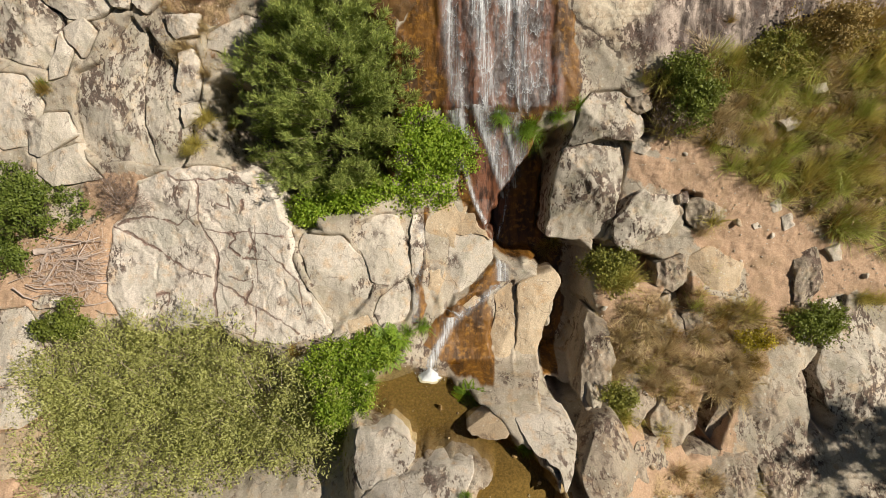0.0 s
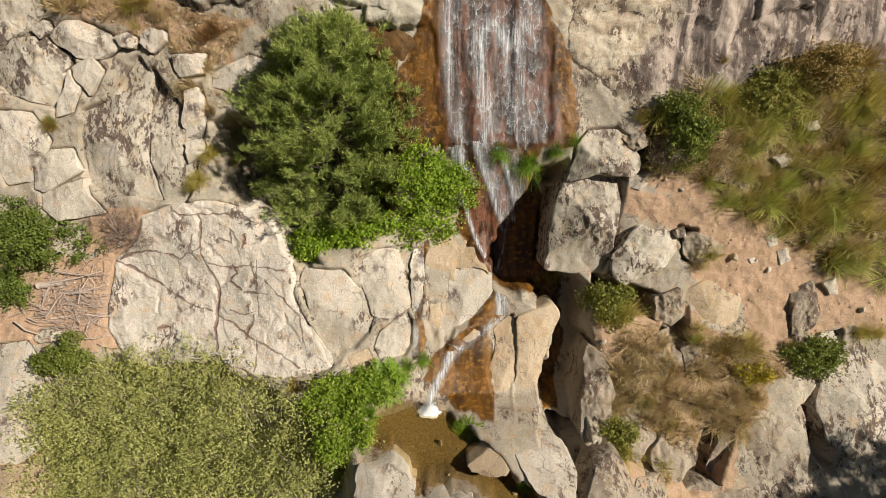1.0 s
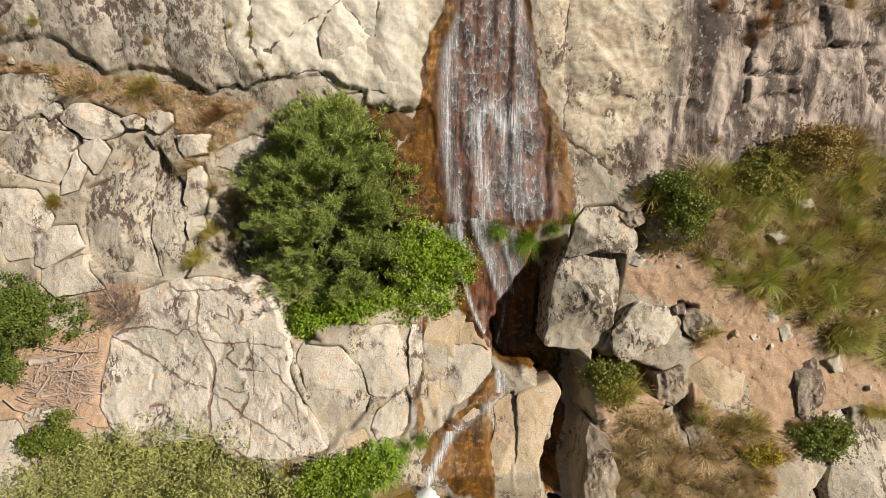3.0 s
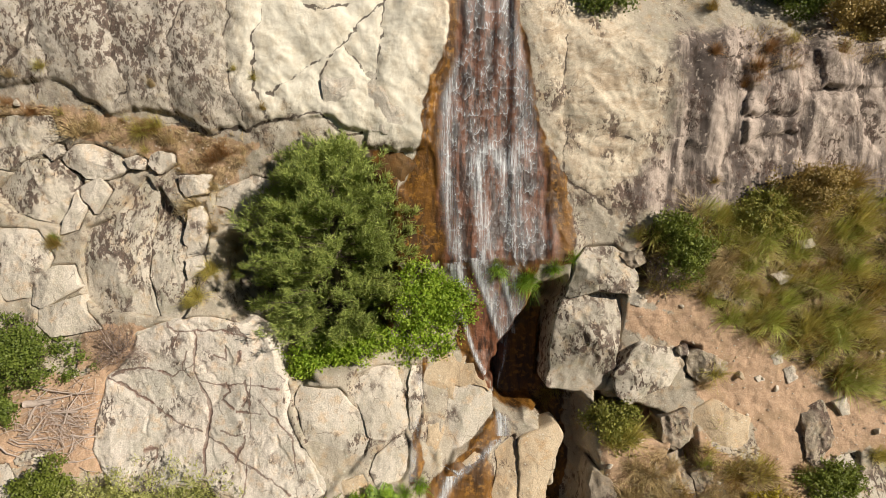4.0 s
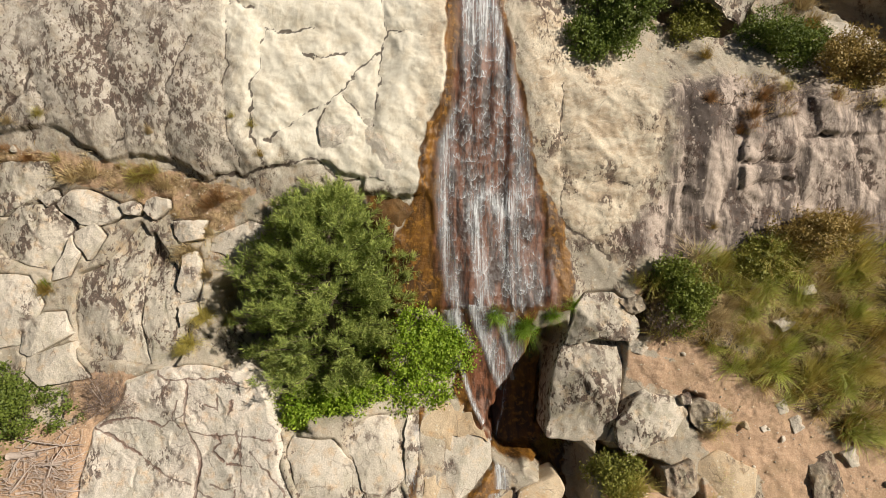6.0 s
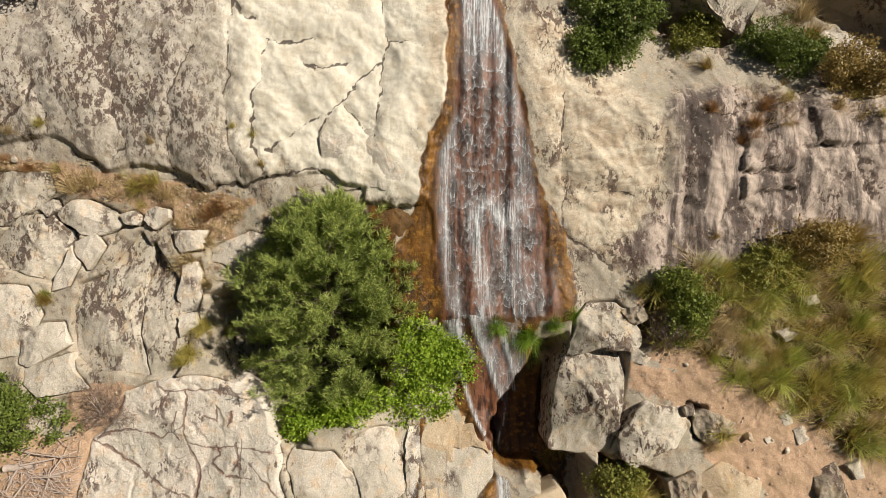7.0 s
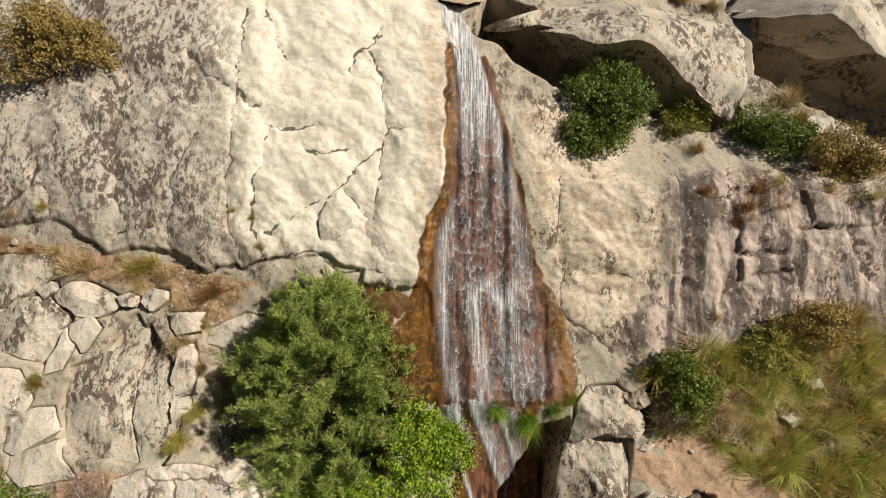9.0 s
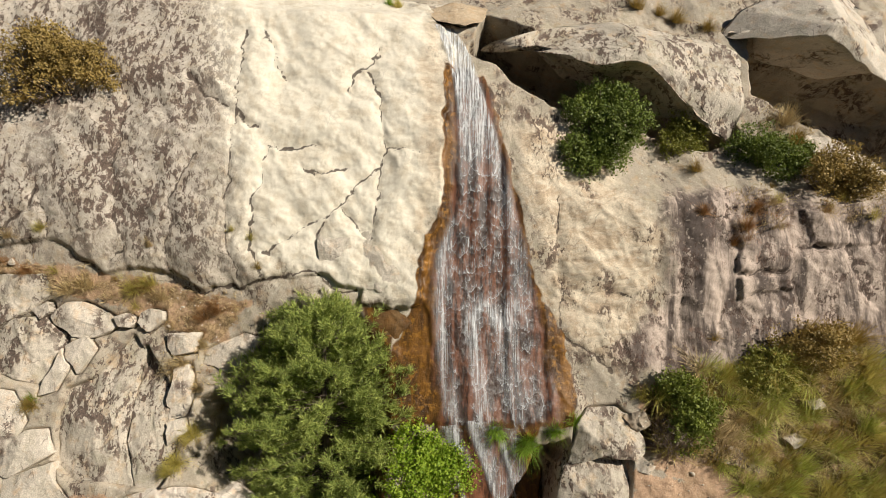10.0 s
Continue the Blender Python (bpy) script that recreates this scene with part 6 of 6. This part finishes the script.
def thick_grass():
    """The many further tufts of the slope, joined by kind."""
    rnd = random.Random(12)
    heaps = {}
    for i, (kind, size, u, v) in enumerate(more_tufts(rnd)):
        q = tuft_mesh(kind, 30 + i % 5, 130, 0.6)
        m = Matrix.Translation(planted(u, v, -0.04)) @ pose(0, 0, 0, rnd.uniform(10, 35), rnd.uniform(-12, 12), 0) @ pose(0, 0, 0, 0, 0, rnd.uniform(0, 360)) @ Matrix.Diagonal((size * 1.3, size * 1.3, size * 1.15, 1))
        a = np.array(m)
        heaps.setdefault(kind, []).append(q @ a[:3, :3].T + a[:3, 3])
    for kind, quads in heaps.items():
        tagged(quads_mesh("grass", np.concatenate(quads), BLADES[kind]), "many crowded " + kind + " tufts of grass on the slope", "grass", kind="stuff")


def fern_quads(seed):
    """A fern: arching fronds with leaflets on both sides."""
    gen = np.random.default_rng(seed)
    quads = []
    for i in range(11):
        ang = i * math.tau / 11 + gen.uniform(-0.2, 0.2)
        out = np.array((math.cos(ang), math.sin(ang), 0))
        side = np.array((-math.sin(ang), math.cos(ang), 0))
        for k in range(14):
            s = 0.12 + 0.88 * k / 14
            p = out * s * 0.85 + np.array((0, 0, 0.55 * s - 0.45 * s * s))
            wide = 0.19 * math.sin(math.pi * min(1, s * 0.95 + 0.05)) + 0.02
            for sg in (-1, 1):
                tip = p + side * sg * wide + out * 0.06
                quads.append([p, (p + tip) / 2 + out * 0.035, tip, (p + tip) / 2 - out * 0.03])
    return np.array(quads)


def ferns():
    data = None
    for i, (kind, size, u, v) in enumerate(FERNS):
        if data is None:
            ob = quads_mesh("fern", fern_quads(4), BLADES["lush"])
            data = ob.data
        else:
            ob = new("fern", data)
        tagged(ob, "bright green fern with arching fronds by the pool", "fern", "ferns by the pool")
        ob.matrix_basis = Matrix.Translation(planted(u, v, 0.1)) @ pose(0, 0, 0, 38, i * 7 - 20, i * 50) @ Matrix.Scale(size * 1.2, 4)


def meadow(name, key, per_m2, kinds_mat, length, label, seed):
    """Loose blades over the ground of one kind of zone."""
    gen = np.random.default_rng(seed)
    allq = []
    for k, pts in ZONES:
        if k != key:
            continue
        lo, hi = np.min(pts, 0), np.max(pts, 0)
        n = int((hi[0] - lo[0]) * (hi[1] - lo[1]) * per_m2)
        u, v = gen.uniform(lo[0], hi[0], n), gen.uniform(lo[1], hi[1], n)
        keep = (inside(u, v, pts) + 0.3 * vnoise(u * 2, v * 2, 4) > 0) & (fbm(u * 1.3, v * 1.3, seed, 3) > -0.1)
        u, v = u[keep], v[keep]
        w = ground_ws(u, v) - 0.02
        o, a, b, c = (np.array(x) for x in (ORIGIN, AX_U, AX_V, AX_W))
        p = o + u[:, None] * a + v[:, None] * b + w[:, None] * c
        m = len(p)
        ax = unit(np.stack([gen.normal(0, 0.5, m), gen.normal(-0.45, 0.4, m), np.full(m, 0.8)], -1))
        bend = unit(ax + np.stack([gen.normal(0, 0.4, m), gen.normal(-0.5, 0.3, m), np.full(m, -0.6)], -1))
        side = unit(np.cross(ax, gen.normal(size=(m, 3))))
        ln, wd = length * gen.uniform(0.5, 1.2, (m, 1)), 0.007
        mid, tip = p + ax * ln * 0.55, p + ax * ln * 0.55 + bend * ln * 0.5
        allq += [np.stack([p - side * wd, p + side * wd, mid + side * wd, mid - side * wd], 1), np.stack([mid - side * wd, mid + side * wd, tip + side * 0.002, tip - side * 0.002], 1)]
    tagged(quads_mesh(name, np.concatenate(allq), kinds_mat), label, "grass", kind="stuff")


pine(at(-3.16, -1.84, -2.10), 6.0, 2.40, 21)
for i, b in enumerate(BUSHES):
    bush(*b, 100 + i)
tufts()
thick_grass()
ferns()
meadow("grass", "drygrass", 130, BLADES["dry"], 0.3, "thin dry grass on soil between rocks", 7)
far_pine = pine((17.5, 4.2, -1.8), 6.8, 2.7, 33, 110, 6)
copy_thing(far_pine, pose(18.4, 13.0, 5.0, 0, 0, 130))

# ---- loose wood and stones ----
def brush_pile():
    """Washed-up dead branches on the ledge."""
    rnd = random.Random(4)
    root = new("brush_pile")
    c = planted(*PILE[0])
    root.location = c
    u0, v0 = PILE[0]
    for i in range(230):
        big = i < 14
        ang = rnd.gauss(0, 0.35) if rnd.random() < 0.5 else rnd.uniform(0, math.tau)
        ln = rnd.uniform(0.9, 1.9) if big else rnd.uniform(0.3, 0.9)
        du, dv = rnd.gauss(0.1, 0.75), rnd.gauss(0, 0.45)
        pts = []
        for k in range(4):
            s = k / 3 - 0.5
            uu, vv = u0 + du + ln * s * math.cos(ang) + rnd.gauss(0, 0.03), v0 + dv + ln * s * math.sin(ang) + rnd.gauss(0, 0.03)
            pts.append(planted(uu, vv, 0.06 + rnd.uniform(0, 0.16)) - c)
        r = rnd.uniform(0.018, 0.032) if big else rnd.uniform(0.005, 0.012)
        mesh_ob("stick", *limb(pts, [r, r * 0.85, r * 0.65, r * 0.3], 5), DEADWOOD, root)
    tagged(root, "heap of bleached dead branches lying on the ledge", "branches")


def log(a, b, radius, label):
    p, q = planted(*a, radius * 0.9), planted(*b, radius * 0.9)
    pts = [p.lerp(q, k / 6) + Vector((0, 0, 0.02 * math.sin(k * 2.1))) for k in range(7)]
    verts, faces = limb(pts, [radius * (1 - 0.05 * k) for k in range(7)], 9)
    faces += [tuple(range(9)), tuple(range(len(verts) - 1, len(verts) - 10, -1))]
    tagged(mesh_ob("log", verts, faces, DEADWOOD), label, "log")


def stone_mesh(seed):
    bm = bmesh.new()
    bmesh.ops.create_icosphere(bm, subdivisions=2, radius=1)
    rnd = random.Random(seed)
    cuts = [Vector((rnd.gauss(0, 1), rnd.gauss(0, 1), rnd.gauss(0, 1))).normalized() for _ in range(7)]
    for vert in bm.verts:
        for c in cuts:
            d = vert.co.dot(c) - 0.62
            if d > 0:
                vert.co -= c * d * 0.9
        vert.co *= 1 + 0.12 * noise.noise(vert.co * 1.7 + Vector((seed, 0, 0)))
    me = bpy.data.meshes.new("stone")
    bm.to_mesh(me)
    bm.free()
    return me


def stones():
    """Loose stones on the trail and among the rocks, and grit between them."""
    rnd = random.Random(9)
    shapes = []
    for k in range(6):
        me = stone_mesh(k + 2)
        me.materials.append((PALE, SPOTTED, TAN)[k % 3])
        shapes.append(me)
    n = 0
    spots = [(pts, k) for k, pts in ZONES if k in ("soil", "pool")]
    for pts, key in spots:
        lo, hi = np.min(pts, 0), np.max(pts, 0)
        for _ in range(int((hi[0] - lo[0]) * (hi[1] - lo[1]) * (1.4 if key == "soil" else 2.0))):
            u, v = rnd.uniform(lo[0], hi[0]), rnd.uniform(lo[1], hi[1])
            if inside(np.array([u]), np.array([v]), pts)[0] < 0 or n > 280:
                continue
            s = 0.035 + 0.10 * rnd.random() ** 4
            ob = new("stone", shapes[rnd.randrange(6)])
            ob.matrix_basis = Matrix.Translation(planted(u, v, s * 0.25)) @ pose(0, 0, 0, rnd.uniform(0, 360), rnd.uniform(0, 360), rnd.uniform(0, 360)) @ Matrix.Diagonal((s * rnd.uniform(0.8, 1.7), s, s * rnd.uniform(0.6, 1.0), 1))
            tagged(ob, "small loose granite stone on dry soil" if key == "soil" else "small wet stone on the pool bed", "stone", "loose stones")
            n += 1
    gen = np.random.default_rng(3)
    verts, faces = [], []
    for pts, key in spots:
        lo, hi = np.min(pts, 0), np.max(pts, 0)
        m = int((hi[0] - lo[0]) * (hi[1] - lo[1]) * 30)
        u, v = gen.uniform(lo[0], hi[0], m), gen.uniform(lo[1], hi[1], m)
        keep = inside(u, v, pts) > 0
        u, v = u[keep], v[keep]
        w = ground_ws(u, v)
        for uu, vv, ww in zip(u, v, w):
            c, s = at(uu, vv, ww), 0.008 + 0.026 * rnd.random() ** 3
            k = len(verts)
            verts += [c + Vector(d) * s * rnd.uniform(0.6, 1.4) for d in ((1, 0, 0), (-1, 0, 0), (0, 1, 0), (0, -1, 0), (0, 0, 1), (0, 0, -1))]
            faces += [(k + i, k + j, k + q) for i, j, q in ((0, 2, 4), (2, 1, 4), (1, 3, 4), (3, 0, 4), (2, 0, 5), (1, 2, 5), (3, 1, 5), (0, 3, 5))]
    tagged(mesh_ob("gravel", verts, faces, PALE, smooth=False), "loose grit scattered over the dry soil", "gravel", kind="stuff")


brush_pile()
log(LOGS[0], LOGS[1], 0.10, "short pale fallen log on the ledge")
log(LOGS[2], LOGS[3], 0.035, "long bleached branch lying across the rock")
stones()
